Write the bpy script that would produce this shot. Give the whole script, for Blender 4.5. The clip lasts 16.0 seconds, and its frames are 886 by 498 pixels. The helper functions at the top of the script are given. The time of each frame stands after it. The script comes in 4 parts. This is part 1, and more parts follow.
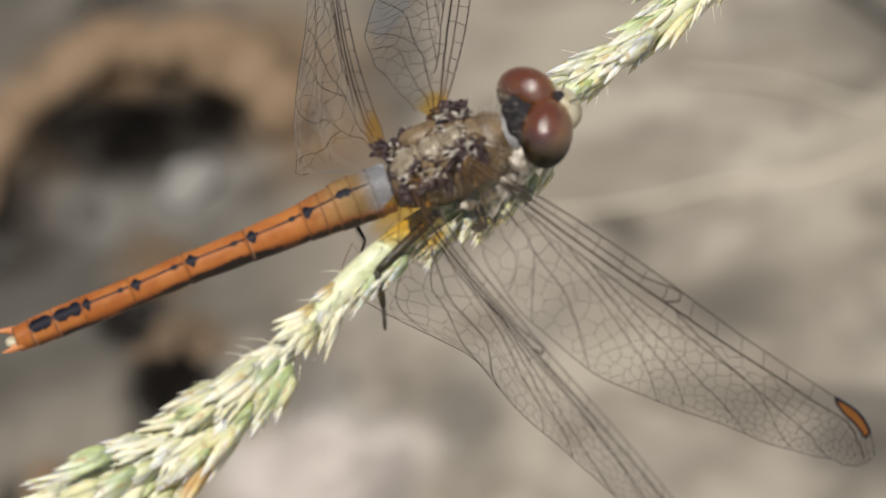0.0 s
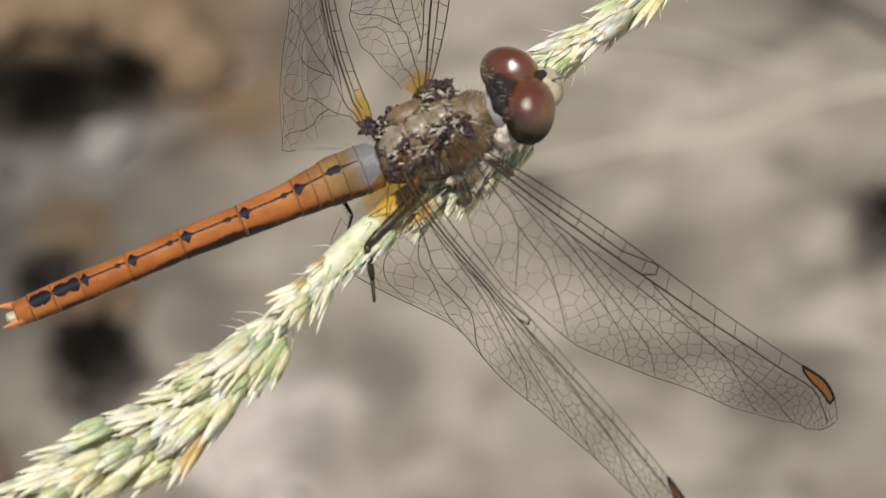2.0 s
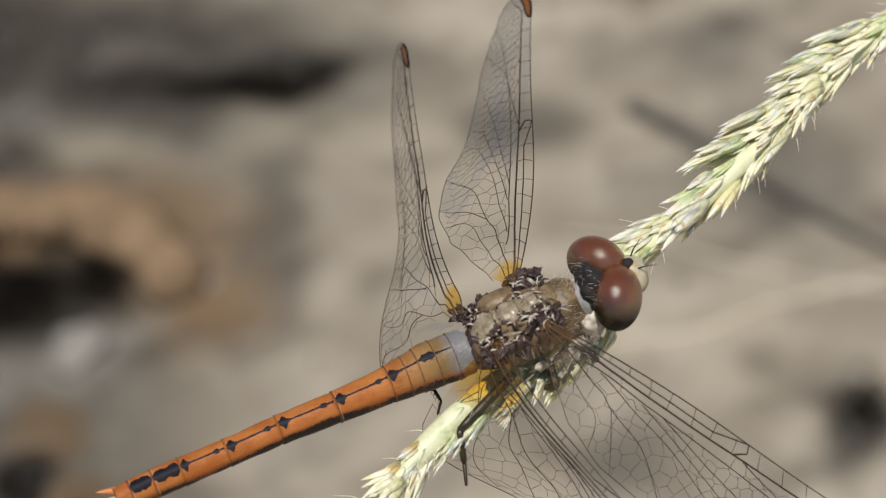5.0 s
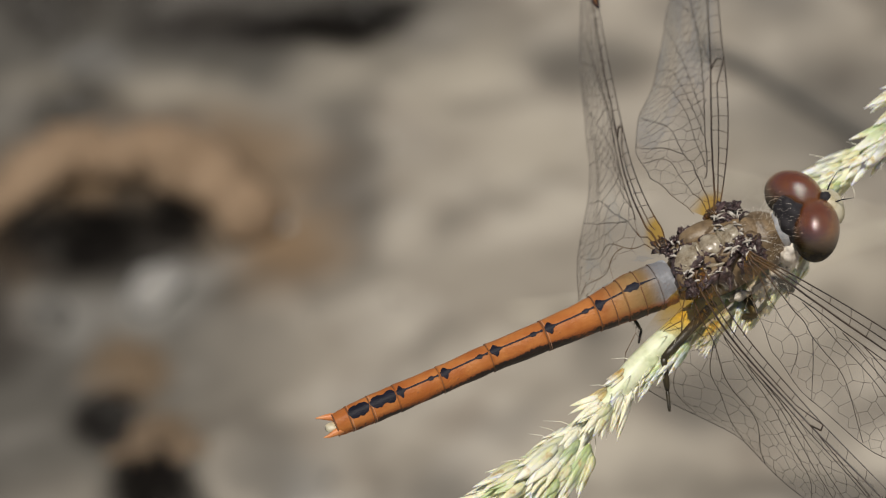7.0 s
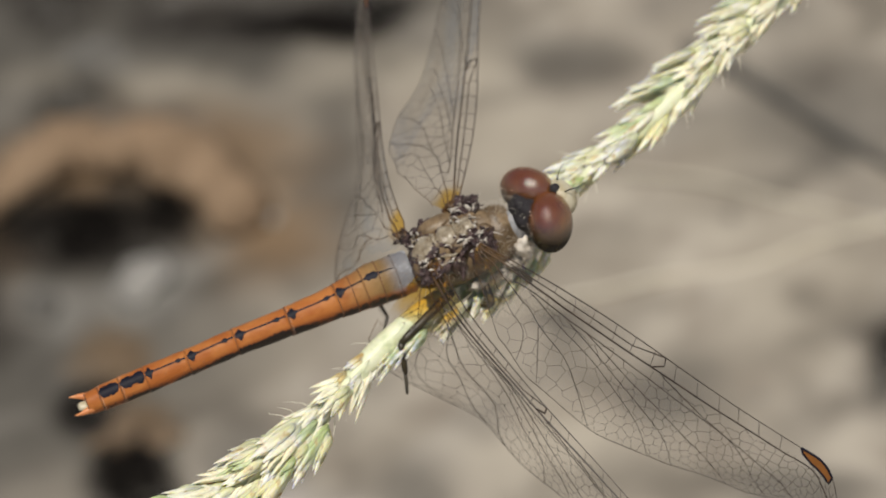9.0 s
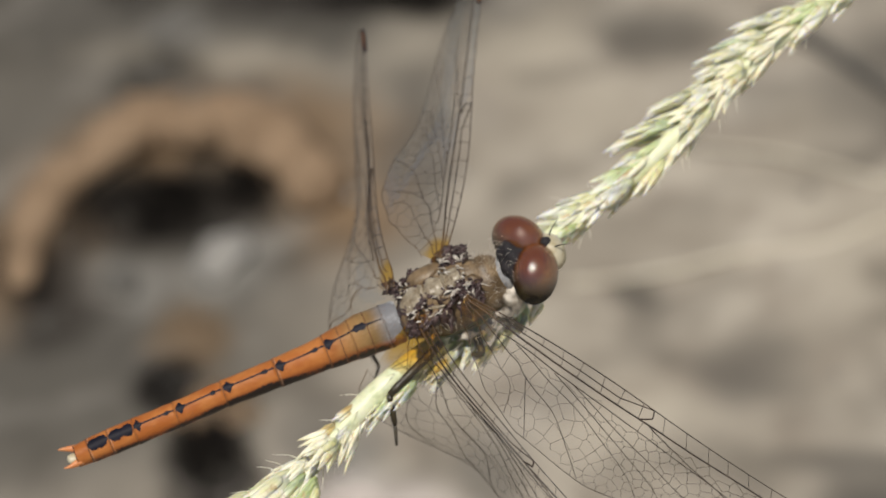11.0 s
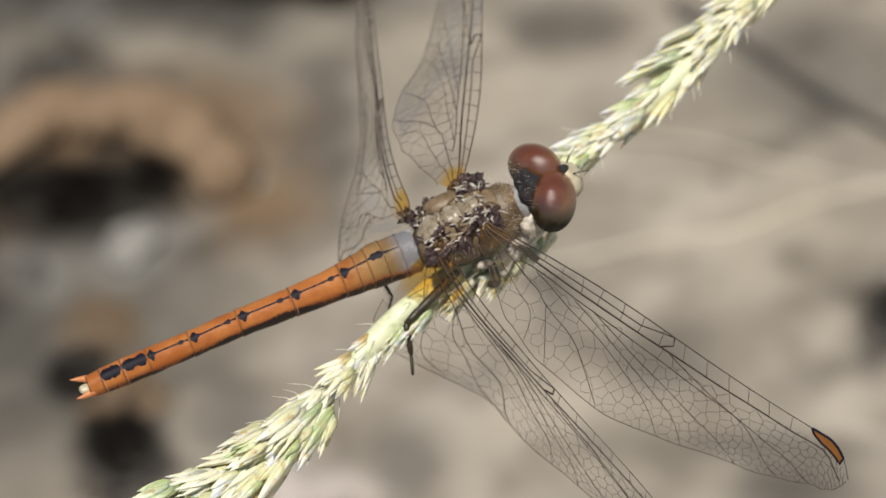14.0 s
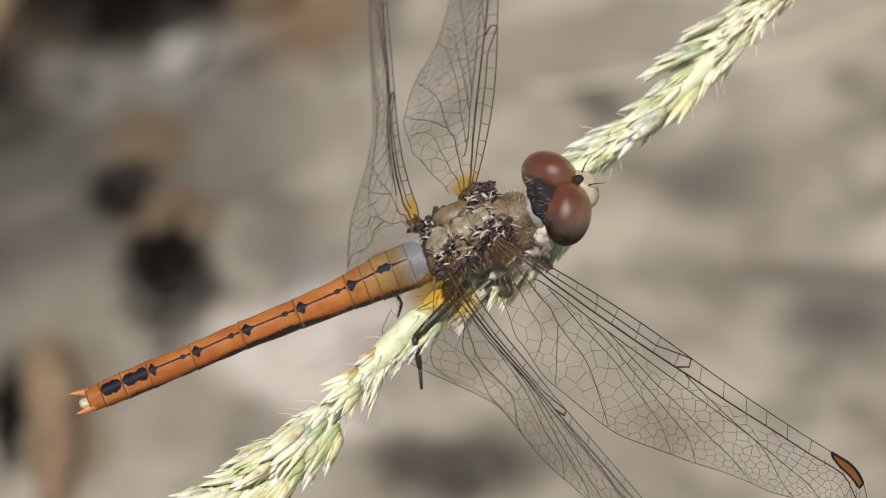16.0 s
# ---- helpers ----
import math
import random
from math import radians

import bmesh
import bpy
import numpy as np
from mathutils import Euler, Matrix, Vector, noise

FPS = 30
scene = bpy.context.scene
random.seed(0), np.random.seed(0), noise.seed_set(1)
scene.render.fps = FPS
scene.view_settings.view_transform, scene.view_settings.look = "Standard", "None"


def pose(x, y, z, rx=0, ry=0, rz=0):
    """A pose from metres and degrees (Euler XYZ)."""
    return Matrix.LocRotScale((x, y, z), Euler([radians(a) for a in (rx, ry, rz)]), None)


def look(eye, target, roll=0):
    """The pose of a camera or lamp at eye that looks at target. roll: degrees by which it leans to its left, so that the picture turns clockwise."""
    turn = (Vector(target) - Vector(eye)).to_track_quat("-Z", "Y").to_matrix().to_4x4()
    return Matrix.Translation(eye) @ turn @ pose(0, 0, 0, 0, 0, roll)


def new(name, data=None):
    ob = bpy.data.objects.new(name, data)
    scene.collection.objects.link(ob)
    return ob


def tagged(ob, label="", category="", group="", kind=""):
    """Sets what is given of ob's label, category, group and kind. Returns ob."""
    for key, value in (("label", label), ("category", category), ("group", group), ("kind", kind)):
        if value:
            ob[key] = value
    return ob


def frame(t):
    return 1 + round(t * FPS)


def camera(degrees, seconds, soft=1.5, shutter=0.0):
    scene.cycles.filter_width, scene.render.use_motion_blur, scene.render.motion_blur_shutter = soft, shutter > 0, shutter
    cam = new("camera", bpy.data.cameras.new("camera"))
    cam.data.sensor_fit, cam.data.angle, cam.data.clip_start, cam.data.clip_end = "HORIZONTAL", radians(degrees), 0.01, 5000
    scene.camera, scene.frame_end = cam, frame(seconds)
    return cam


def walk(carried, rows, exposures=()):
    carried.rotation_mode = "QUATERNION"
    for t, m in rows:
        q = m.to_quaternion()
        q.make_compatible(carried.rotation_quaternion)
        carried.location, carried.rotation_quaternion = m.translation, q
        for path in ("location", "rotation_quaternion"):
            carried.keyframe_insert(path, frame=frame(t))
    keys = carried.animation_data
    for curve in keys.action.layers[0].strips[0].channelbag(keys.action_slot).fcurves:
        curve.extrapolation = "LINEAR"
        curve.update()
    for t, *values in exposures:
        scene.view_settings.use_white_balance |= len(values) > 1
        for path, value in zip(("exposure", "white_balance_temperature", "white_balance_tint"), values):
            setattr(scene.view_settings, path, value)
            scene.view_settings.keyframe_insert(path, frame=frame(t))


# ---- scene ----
cam = camera(18, 16.0, soft=1.2)
cam.data.dof.use_dof = True
cam.data.dof.focus_distance = 0.177
cam.data.dof.aperture_fstop = 46
PATH = [
    (0.0, pose(0.04721, -0.12496, 0.36216, 51.827, 12.264, 12.204)),
    (0.5, pose(0.04331, -0.12653, 0.36401, 50.913, 11.072, 10.944)),
    (1.0, pose(0.04832, -0.12506, 0.36323, 50.971, 12.100, 12.426)),
    (1.5, pose(0.04265, -0.12973, 0.37006, 49.752, 10.322, 10.255)),
    (2.0, pose(0.04326, -0.12932, 0.36768, 50.445, 11.156, 10.160)),
    (2.5, pose(0.04047, -0.13412, 0.37068, 50.884, 10.275, 9.498)),
    (3.0, pose(0.03793, -0.13274, 0.37425, 50.151, 9.884, 9.170)),
    (3.5, pose(0.03414, -0.13075, 0.37150, 50.942, 9.838, 8.391)),
    (3.7, pose(0.03362, -0.13076, 0.37095, 51.355, 9.938, 8.302)),
    (5.8, pose(0.03803, -0.13714, 0.37180, 55.582, 12.332, 9.895)),
    (6.0, pose(0.03946, -0.13621, 0.37341, 54.862, 12.789, 10.495)),
    (6.5, pose(0.03522, -0.13895, 0.37443, 54.304, 12.412, 10.690)),
    (7.0, pose(0.02497, -0.14211, 0.37651, 53.323, 10.890, 9.140)),
    (7.5, pose(0.03699, -0.14511, 0.37191, 54.538, 12.548, 11.223)),
    (8.0, pose(0.04272, -0.14321, 0.37511, 53.354, 12.330, 11.172)),
    (8.5, pose(0.04751, -0.14299, 0.37732, 52.898, 12.091, 11.013)),
    (9.0, pose(0.04844, -0.14611, 0.37759, 53.547, 11.444, 10.688)),
    (9.2, pose(0.04876, -0.14466, 0.37677, 53.572, 11.492, 10.730)),
    (11.3, pose(0.05689, -0.13873, 0.38207, 52.491, 13.136, 12.507)),
    (11.5, pose(0.05616, -0.13804, 0.38337, 52.121, 13.014, 12.298)),
    (12.0, pose(0.05023, -0.13579, 0.38853, 50.500, 11.918, 10.708)),
    (12.5, pose(0.04970, -0.13592, 0.38782, 50.628, 11.833, 10.630)),
    (13.0, pose(0.04830, -0.13809, 0.38626, 50.824, 11.538, 10.347)),
    (13.5, pose(0.04689, -0.14057, 0.38248, 51.465, 11.453, 10.132)),
    (14.0, pose(0.04639, -0.14362, 0.37755, 52.600, 11.423, 10.251)),
    (14.5, pose(0.04657, -0.14113, 0.37908, 51.455, 11.563, 10.346)),
    (15.0, pose(0.04764, -0.13510, 0.38214, 49.519, 12.019, 10.601)),
    (15.5, pose(0.05389, -0.13849, 0.37621, 52.008, 13.654, 12.067)),
    (16.0, pose(0.04870, -0.12684, 0.38652, 47.491, 11.989, 11.504)),
]
EXPOSURE = [(0, -0.34), (1.0, -0.32), (1.5, -0.40), (2.0, -0.36), (2.5, -0.36), (3.0, -0.31), (3.5, -0.38), (5.8, -0.42), (6.5, -0.53), (7.0, -0.46), (7.5, -0.42), (8.0, -0.24), (8.5, -0.31), (9.2, -0.41), (11.5, -0.36), (12.5, -0.45), (13.0, -0.22), (13.5, -0.08), (14.0, -0.26), (14.5, -0.23), (15.0, -0.22), (15.5, -0.15), (16.0, -0.34)]
walk(cam, PATH, EXPOSURE)

# ---- light ----
SUN = Vector((0.13, -0.385, 0.914)).normalized()
world = bpy.data.worlds.new("sky")
scene.world = world
world.use_nodes = True
sky = world.node_tree.nodes.new("ShaderNodeTexSky")
sky.sky_type, sky.sun_disc = "NISHITA", False
sky.sun_elevation = math.asin(SUN.z)
sky.sun_rotation = math.atan2(SUN.x, SUN.y)
world.node_tree.nodes["Background"].inputs[1].default_value = 0.06
world.node_tree.links.new(sky.outputs[0], world.node_tree.nodes["Background"].inputs[0])
sun = new("sun", bpy.data.lights.new("sun", "SUN"))
sun.data.energy, sun.data.angle, sun.data.color = 4.9, radians(0.5), (1.0, 0.94, 0.84)
sun.matrix_world = look(SUN * 3, (0, 0, 0))

MM = 0.001
PERCH = Matrix.LocRotScale((0.00000, 0.00000, 0.26585), Matrix(((0.8805, -0.4641, 0.0984), (0.4740, 0.8487, -0.2353), (0.0254, 0.2535, 0.9667))).to_quaternion(), None)   # the insect's own axes: x ahead, y to its left, z up
rng = random.Random(7)


# ---- materials ----
def shader(name):
    m = bpy.data.materials.new(name)
    m.use_nodes = True
    return m, m.node_tree, m.node_tree.nodes["Principled BSDF"]


def blend(nt, fac, a, b):
    n = nt.nodes.new("ShaderNodeMix")
    n.data_type = "RGBA"
    for sock, v in ((n.inputs[0], fac), (n.inputs[6], a), (n.inputs[7], b)):
        if hasattr(v, "is_linked"):
            nt.links.new(v, sock)
        else:
            sock.default_value = (*v, 1) if isinstance(v, tuple) else v
    return n.outputs[2]


def ramp(nt, src, lo, hi):
    n = nt.nodes.new("ShaderNodeMapRange")
    n.interpolation_type = "SMOOTHSTEP"
    n.inputs[1].default_value, n.inputs[2].default_value = lo, hi
    nt.links.new(src, n.inputs[0])
    return n.outputs[0]


def speckle(nt, size, detail=4.0, coord="Object"):
    """Noise whose grains are about size millimetres."""
    c = nt.nodes.new("ShaderNodeTexCoord")
    n = nt.nodes.new("ShaderNodeTexNoise")
    n.inputs["Scale"].default_value, n.inputs["Detail"].default_value = 1000.0 / size, detail
    nt.links.new(c.outputs[coord], n.inputs["Vector"])
    return n.outputs[0]


def axis(nt, which, coord="Object"):
    c = nt.nodes.new("ShaderNodeTexCoord")
    s = nt.nodes.new("ShaderNodeSeparateXYZ")
    nt.links.new(c.outputs[coord], s.inputs[0])
    return s.outputs[which]


def relief(nt, b, src, strength, depth):
    n = nt.nodes.new("ShaderNodeBump")
    n.inputs["Strength"].default_value, n.inputs["Distance"].default_value = strength, depth * MM
    nt.links.new(src, n.inputs["Height"])
    nt.links.new(n.outputs[0], b.inputs["Normal"])


def surface(name, a, b, size, rough=0.6, fine=None, bump=0.3, depth=0.1, spread=(0.35, 0.65), vary=0.0, coat=0.0, sub=0.0, gleam=0.5):
    """Two colours mottled at a coarse and a fine size in millimetres, with relief; vary: change from piece to piece."""
    m, nt, p = shader(name)
    col = blend(nt, ramp(nt, speckle(nt, size), *spread), a, b)
    small = speckle(nt, fine or size / 6, 3.0)
    col = blend(nt, ramp(nt, small, 0.3, 0.8), col, tuple(min(1, 0.5 * (x + y) * 1.15) for x, y in zip(a, b)))
    if vary:
        info = nt.nodes.new("ShaderNodeObjectInfo")
        hs = nt.nodes.new("ShaderNodeHueSaturation")
        v = nt.nodes.new("ShaderNodeMapRange")
        v.inputs[3].default_value, v.inputs[4].default_value = 1 - vary, 1 + vary
        nt.links.new(info.outputs["Random"], v.inputs[0])
        nt.links.new(v.outputs[0], hs.inputs["Value"])
        nt.links.new(col, hs.inputs["Color"])
        col = hs.outputs[0]
    nt.links.new(col, p.inputs["Base Color"])
    p.inputs["Roughness"].default_value = rough
    p.inputs["Coat Weight"].default_value = coat
    p.inputs["Specular IOR Level"].default_value = gleam
    if sub:
        p.inputs["Subsurface Weight"].default_value = sub
        p.inputs["Subsurface Radius"].default_value = (0.5, 0.4, 0.25)
        p.inputs["Subsurface Scale"].default_value = 0.4 * MM
    relief(nt, p, small, bump, depth)
    return m


def abdomen_material():
    m, nt, p = shader("abdomen_cuticle")
    x, z = axis(nt, 0), axis(nt, 2)
    n1, n2 = speckle(nt, 1.4), speckle(nt, 0.16, 3.0)
    warm = blend(nt, ramp(nt, n1, 0.35, 0.7), (0.36, 0.107, 0.022), (0.46, 0.168, 0.042))
    olive = blend(nt, ramp(nt, n1, 0.35, 0.7), (0.205, 0.125, 0.048), (0.295, 0.18, 0.072))
    col = blend(nt, ramp(nt, x, -0.0105, -0.0065), warm, olive)
    col = blend(nt, ramp(nt, x, -0.0064, -0.0050), col, blend(nt, ramp(nt, n1, 0.4, 0.65), (0.20, 0.20, 0.21), (0.58, 0.61, 0.66)))

    def calc(op, a, b=0.0, c=0.0):
        n = nt.nodes.new("ShaderNodeMath")
        n.operation = op
        for sock, v in zip(n.inputs, (a, b, c)):
            if hasattr(v, "is_linked"):
                nt.links.new(v, sock)
            else:
                sock.default_value = v
        return n.outputs[0]

    # dark lower flanks: how far round the body a point lies
    across = calc("ADD", calc("MULTIPLY", axis(nt, 1), 0.961), calc("MULTIPLY", z, 0.276))
    middle = calc("MULTIPLY_ADD", calc("ADD", x, 0.0233), 0.0216, 0.00028)
    girth = calc("MULTIPLY_ADD", calc("MAXIMUM", calc("ADD", x, 0.014), 0.0), 0.085, 0.00092)
    round_ = calc("DIVIDE", calc("ABSOLUTE", calc("SUBTRACT", across, middle)), girth)
    round_ = calc("MULTIPLY_ADD", n1, 0.3, round_)
    col = blend(nt, ramp(nt, round_, 0.88, 1.14), col, (0.26, 0.075, 0.022))
    col = blend(nt, ramp(nt, calc("MULTIPLY_ADD", n2, 0.25, round_), 1.17, 1.25), col, (0.022, 0.014, 0.012))
    col = blend(nt, ramp(nt, n2, 0.62, 0.8), col, (0.22, 0.09, 0.04))
    nt.links.new(col, p.inputs["Base Color"])
    p.inputs["Roughness"].default_value = 0.52
    p.inputs["Specular IOR Level"].default_value = 0.28
    relief(nt, p, n2, 0.7, 0.06)
    return m


def eye_material(down):
    """Chestnut above, olive black below and behind, under a hard clear coat of small domed facets."""
    m, nt, p = shader("eye_facets")
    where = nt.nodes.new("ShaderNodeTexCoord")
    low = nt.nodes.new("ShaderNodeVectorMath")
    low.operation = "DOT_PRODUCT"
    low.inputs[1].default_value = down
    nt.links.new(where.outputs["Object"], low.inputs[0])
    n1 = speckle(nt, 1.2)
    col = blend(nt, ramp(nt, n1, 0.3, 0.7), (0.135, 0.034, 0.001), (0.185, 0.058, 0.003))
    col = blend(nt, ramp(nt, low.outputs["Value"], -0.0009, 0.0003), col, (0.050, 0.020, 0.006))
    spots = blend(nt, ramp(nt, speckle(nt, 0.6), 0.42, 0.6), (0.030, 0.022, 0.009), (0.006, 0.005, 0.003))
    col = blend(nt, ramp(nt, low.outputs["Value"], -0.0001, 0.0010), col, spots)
    nt.links.new(col, p.inputs["Base Color"])
    p.inputs["Roughness"].default_value = 0.7
    p.inputs["Specular IOR Level"].default_value = 0.0
    wet = nt.nodes.new("ShaderNodeMapRange")
    wet.inputs[1].default_value, wet.inputs[2].default_value, wet.inputs[3].default_value, wet.inputs[4].default_value = -0.0004, 0.0009, 1.0, 0.15
    nt.links.new(low.outputs["Value"], wet.inputs[0])
    nt.links.new(wet.outputs[0], p.inputs["Coat Weight"])
    p.inputs["Coat Roughness"].default_value = 0.06
    p.inputs["Coat IOR"].default_value = 2.8
    c = nt.nodes.new("ShaderNodeTexCoord")
    size = nt.nodes.new("ShaderNodeVectorMath")
    size.operation = "SCALE"
    size.inputs["Scale"].default_value = 1000 / 0.03
    nt.links.new(c.outputs["Object"], size.inputs[0])
    v = nt.nodes.new("ShaderNodeTexVoronoi")
    v.inputs["Scale"].default_value = 1.0
    nt.links.new(size.outputs[0], v.inputs["Vector"])
    dome = nt.nodes.new("ShaderNodeVectorMath")
    dome.operation = "SUBTRACT"
    nt.links.new(size.outputs[0], dome.inputs[0])
    nt.links.new(v.outputs["Position"], dome.inputs[1])
    geo = nt.nodes.new("ShaderNodeNewGeometry")
    tilt = nt.nodes.new("ShaderNodeVectorMath")
    tilt.operation = "MULTIPLY_ADD"
    tilt.inputs[1].default_value = (0.33, 0.33, 0.33)
    nt.links.new(dome.outputs[0], tilt.inputs[0])
    nt.links.new(geo.outputs["Normal"], tilt.inputs[2])
    unit = nt.nodes.new("ShaderNodeVectorMath")
    unit.operation = "NORMALIZE"
    nt.links.new(tilt.outputs[0], unit.inputs[0])
    nt.links.new(unit.outputs[0], p.inputs["Coat Normal"])
    return m


def vein_material():
    m, nt, p = shader("wing_vein")
    x = axis(nt, 0)
    col = blend(nt, ramp(nt, speckle(nt, 1.0), 0.3, 0.7), (0.022, 0.015, 0.012), (0.05, 0.032, 0.022))
    col = blend(nt, ramp(nt, x, 0.0032, 0.0006), col, (0.105, 0.056, 0.020))
    nt.links.new(col, p.inputs["Base Color"])
    p.inputs["Roughness"].default_value = 0.35
    return m


def membrane_material(reach):
    m, nt, p = shader("wing_membrane")
    out = nt.nodes["Material Output"]
    nt.nodes.remove(p)
    clear = nt.nodes.new("ShaderNodeBsdfTransparent")
    gloss = nt.nodes.new("ShaderNodeBsdfGlossy")
    gloss.inputs["Roughness"].default_value = 0.22
    haze = nt.nodes.new("ShaderNodeBsdfDiffuse")
    haze.inputs["Color"].default_value = (0.42, 0.40, 0.38, 1)
    c = nt.nodes.new("ShaderNodeTexCoord")
    far = nt.nodes.new("ShaderNodeVectorMath")
    far.operation = "MULTIPLY"
    far.inputs[1].default_value = (1.0, 0.70, 0.70)
    nt.links.new(c.outputs["Object"], far.inputs[0])
    dist = nt.nodes.new("ShaderNodeVectorMath")
    dist.operation = "LENGTH"
    nt.links.new(far.outputs[0], dist.inputs[0])
    wob = nt.nodes.new("ShaderNodeMath")
    wob.operation = "MULTIPLY_ADD"
    wob.inputs[1].default_value = 0.0014
    nt.links.new(speckle(nt, 1.6), wob.inputs[0])
    nt.links.new(dist.outputs["Value"], wob.inputs[2])
    amber = ramp(nt, wob.outputs[0], reach * MM, reach * 0.5 * MM)
    tint = blend(nt, amber, (0.95, 0.945, 0.94), (0.97, 0.68, 0.16))
    nt.links.new(tint, clear.inputs["Color"])
    lw = nt.nodes.new("ShaderNodeLayerWeight")
    lw.inputs["Blend"].default_value = 0.12
    g = nt.nodes.new("ShaderNodeMath")
    g.operation = "MULTIPLY"
    g.inputs[1].default_value = 0.22
    nt.links.new(lw.outputs["Fresnel"], g.inputs[0])
    mix = nt.nodes.new("ShaderNodeMixShader")
    nt.links.new(g.outputs[0], mix.inputs[0])
    nt.links.new(clear.outputs[0], mix.inputs[1])
    nt.links.new(gloss.outputs[0], mix.inputs[2])
    mix2 = nt.nodes.new("ShaderNodeMixShader")
    mix2.inputs[0].default_value = 0.05
    nt.links.new(mix.outputs[0], mix2.inputs[1])
    nt.links.new(haze.outputs[0], mix2.inputs[2])
    nt.links.new(mix2.outputs[0], out.inputs[0])
    return m


M_ABD = abdomen_material()
M_VEIN = vein_material()
M_MEMB_FORE = membrane_material(2.6)
M_MEMB_HIND = membrane_material(2.4)
M_MEMB_HIND_R = membrane_material(5.0)
M_STIG = surface("stigma_amber", (0.17, 0.062, 0.010), (0.24, 0.09, 0.018), 0.8, 0.4)
M_MARK = surface("black_marking", (0.006, 0.006, 0.011), (0.013, 0.012, 0.022), 0.5, 0.5, gleam=0.16)
M_RING = surface("joint_ring", (0.11, 0.045, 0.02), (0.18, 0.08, 0.035), 0.3, 0.5)
M_BAND = surface("pale_band", (0.34, 0.16, 0.08), (0.50, 0.30, 0.20), 0.4, 0.5)
M_THOR = surface("thorax_cuticle", (0.07, 0.044, 0.022), (0.25, 0.175, 0.098), 1.1, 0.45, 0.2, 0.6, 0.08)
M_PLATE = surface("pale_plate", (0.15, 0.108, 0.058), (0.38, 0.33, 0.245), 0.55, 0.3, 0.12, 0.5, 0.05, coat=0.9)
M_SCLER = surface("dark_sclerite", (0.010, 0.006, 0.007), (0.105, 0.063, 0.058), 0.3, 0.3, 0.07, 0.9, 0.08, coat=0.4)
M_RIB = surface("pale_rib", (0.28, 0.24, 0.19), (0.60, 0.56, 0.50), 0.4, 0.35, coat=0.3)
M_HAIR = surface("pale_hair", (0.58, 0.51, 0.42), (0.74, 0.69, 0.62), 0.6, 0.6)
M_NECK = surface("grey_bloom", (0.28, 0.29, 0.31), (0.45, 0.45, 0.46), 0.6, 0.8)
M_OCC = surface("dark_occiput", (0.008, 0.007, 0.009), (0.032, 0.028, 0.030), 0.4, 0.7, gleam=0.3)
M_FACE = surface("pale_face", (0.40, 0.34, 0.20), (0.56, 0.52, 0.40), 0.7, 0.4)
M_LEG = surface("leg_cuticle", (0.016, 0.013, 0.007), (0.05, 0.038, 0.018), 0.6, 0.4)
M_CERC = surface("orange_cercus", (0.52, 0.17, 0.05), (0.62, 0.26, 0.10), 0.5, 0.45)


def husk_material(name, a, b, rib):
    """Papery husk with fine ribs along it, differing from husk to husk."""
    m, nt, p = shader(name)
    c = nt.nodes.new("ShaderNodeTexCoord")
    mp = nt.nodes.new("ShaderNodeMapping")
    mp.inputs["Scale"].default_value = (0.12, 1, 1)
    nt.links.new(c.outputs["Object"], mp.inputs["Vector"])
    n = nt.nodes.new("ShaderNodeTexNoise")
    n.inputs["Scale"].default_value, n.inputs["Detail"].default_value = 1000 / 0.22, 3
    nt.links.new(mp.outputs[0], n.inputs["Vector"])
    info = nt.nodes.new("ShaderNodeObjectInfo")
    col = blend(nt, info.outputs["Random"], a, b)
    col = blend(nt, ramp(nt, n.outputs[0], 0.42, 0.60), col, rib)
    col = blend(nt, ramp(nt, axis(nt, 0), 0.0016, 0.0), col, tuple(v * 0.7 + w * 0.3 for v, w in zip(rib, (0.40, 0.48, 0.20))))
    col = blend(nt, ramp(nt, axis(nt, 0), 0.0018, 0.0034), col, (0.88, 0.85, 0.72))
    col = blend(nt, ramp(nt, speckle(nt, 0.9), 0.62, 0.75), col, (0.50, 0.36, 0.17))
    nt.links.new(col, p.inputs["Base Color"])
    p.inputs["Roughness"].default_value = 0.45
    p.inputs["Subsurface Weight"].default_value = 0.6
    p.inputs["Subsurface Radius"].default_value = (0.6, 0.48, 0.2)
    p.inputs["Subsurface Scale"].default_value = 0.9 * MM
    relief(nt, p, n.outputs[0], 0.9, 0.09)
    return m


M_HUSK = husk_material("pale_husk", (0.78, 0.70, 0.44), (0.94, 0.91, 0.76), (0.66, 0.64, 0.38))
M_HUSKG = husk_material("green_husk", (0.56, 0.64, 0.36), (0.80, 0.85, 0.66), (0.42, 0.50, 0.24))
M_HUSKO = husk_material("rusty_husk", (0.62, 0.42, 0.14), (0.76, 0.64, 0.34), (0.50, 0.32, 0.12))
M_HUSKSTRAW = surface("pale_bristle", (0.74, 0.70, 0.54), (0.88, 0.85, 0.72), 0.8, 0.5)
M_FILL = surface("packed_husk", (0.70, 0.66, 0.45), (0.90, 0.87, 0.72), 0.9, 0.5, 0.15, 0.5, 0.05, sub=0.5)
M_FILLG = surface("packed_green_husk", (0.42, 0.50, 0.25), (0.66, 0.71, 0.46), 0.9, 0.5, 0.15, 0.5, 0.05, sub=0.5)
M_STALK = surface("green_stalk", (0.52, 0.57, 0.33), (0.80, 0.81, 0.60), 2.0, 0.45, 0.3, 0.4, 0.06, sub=0.15)


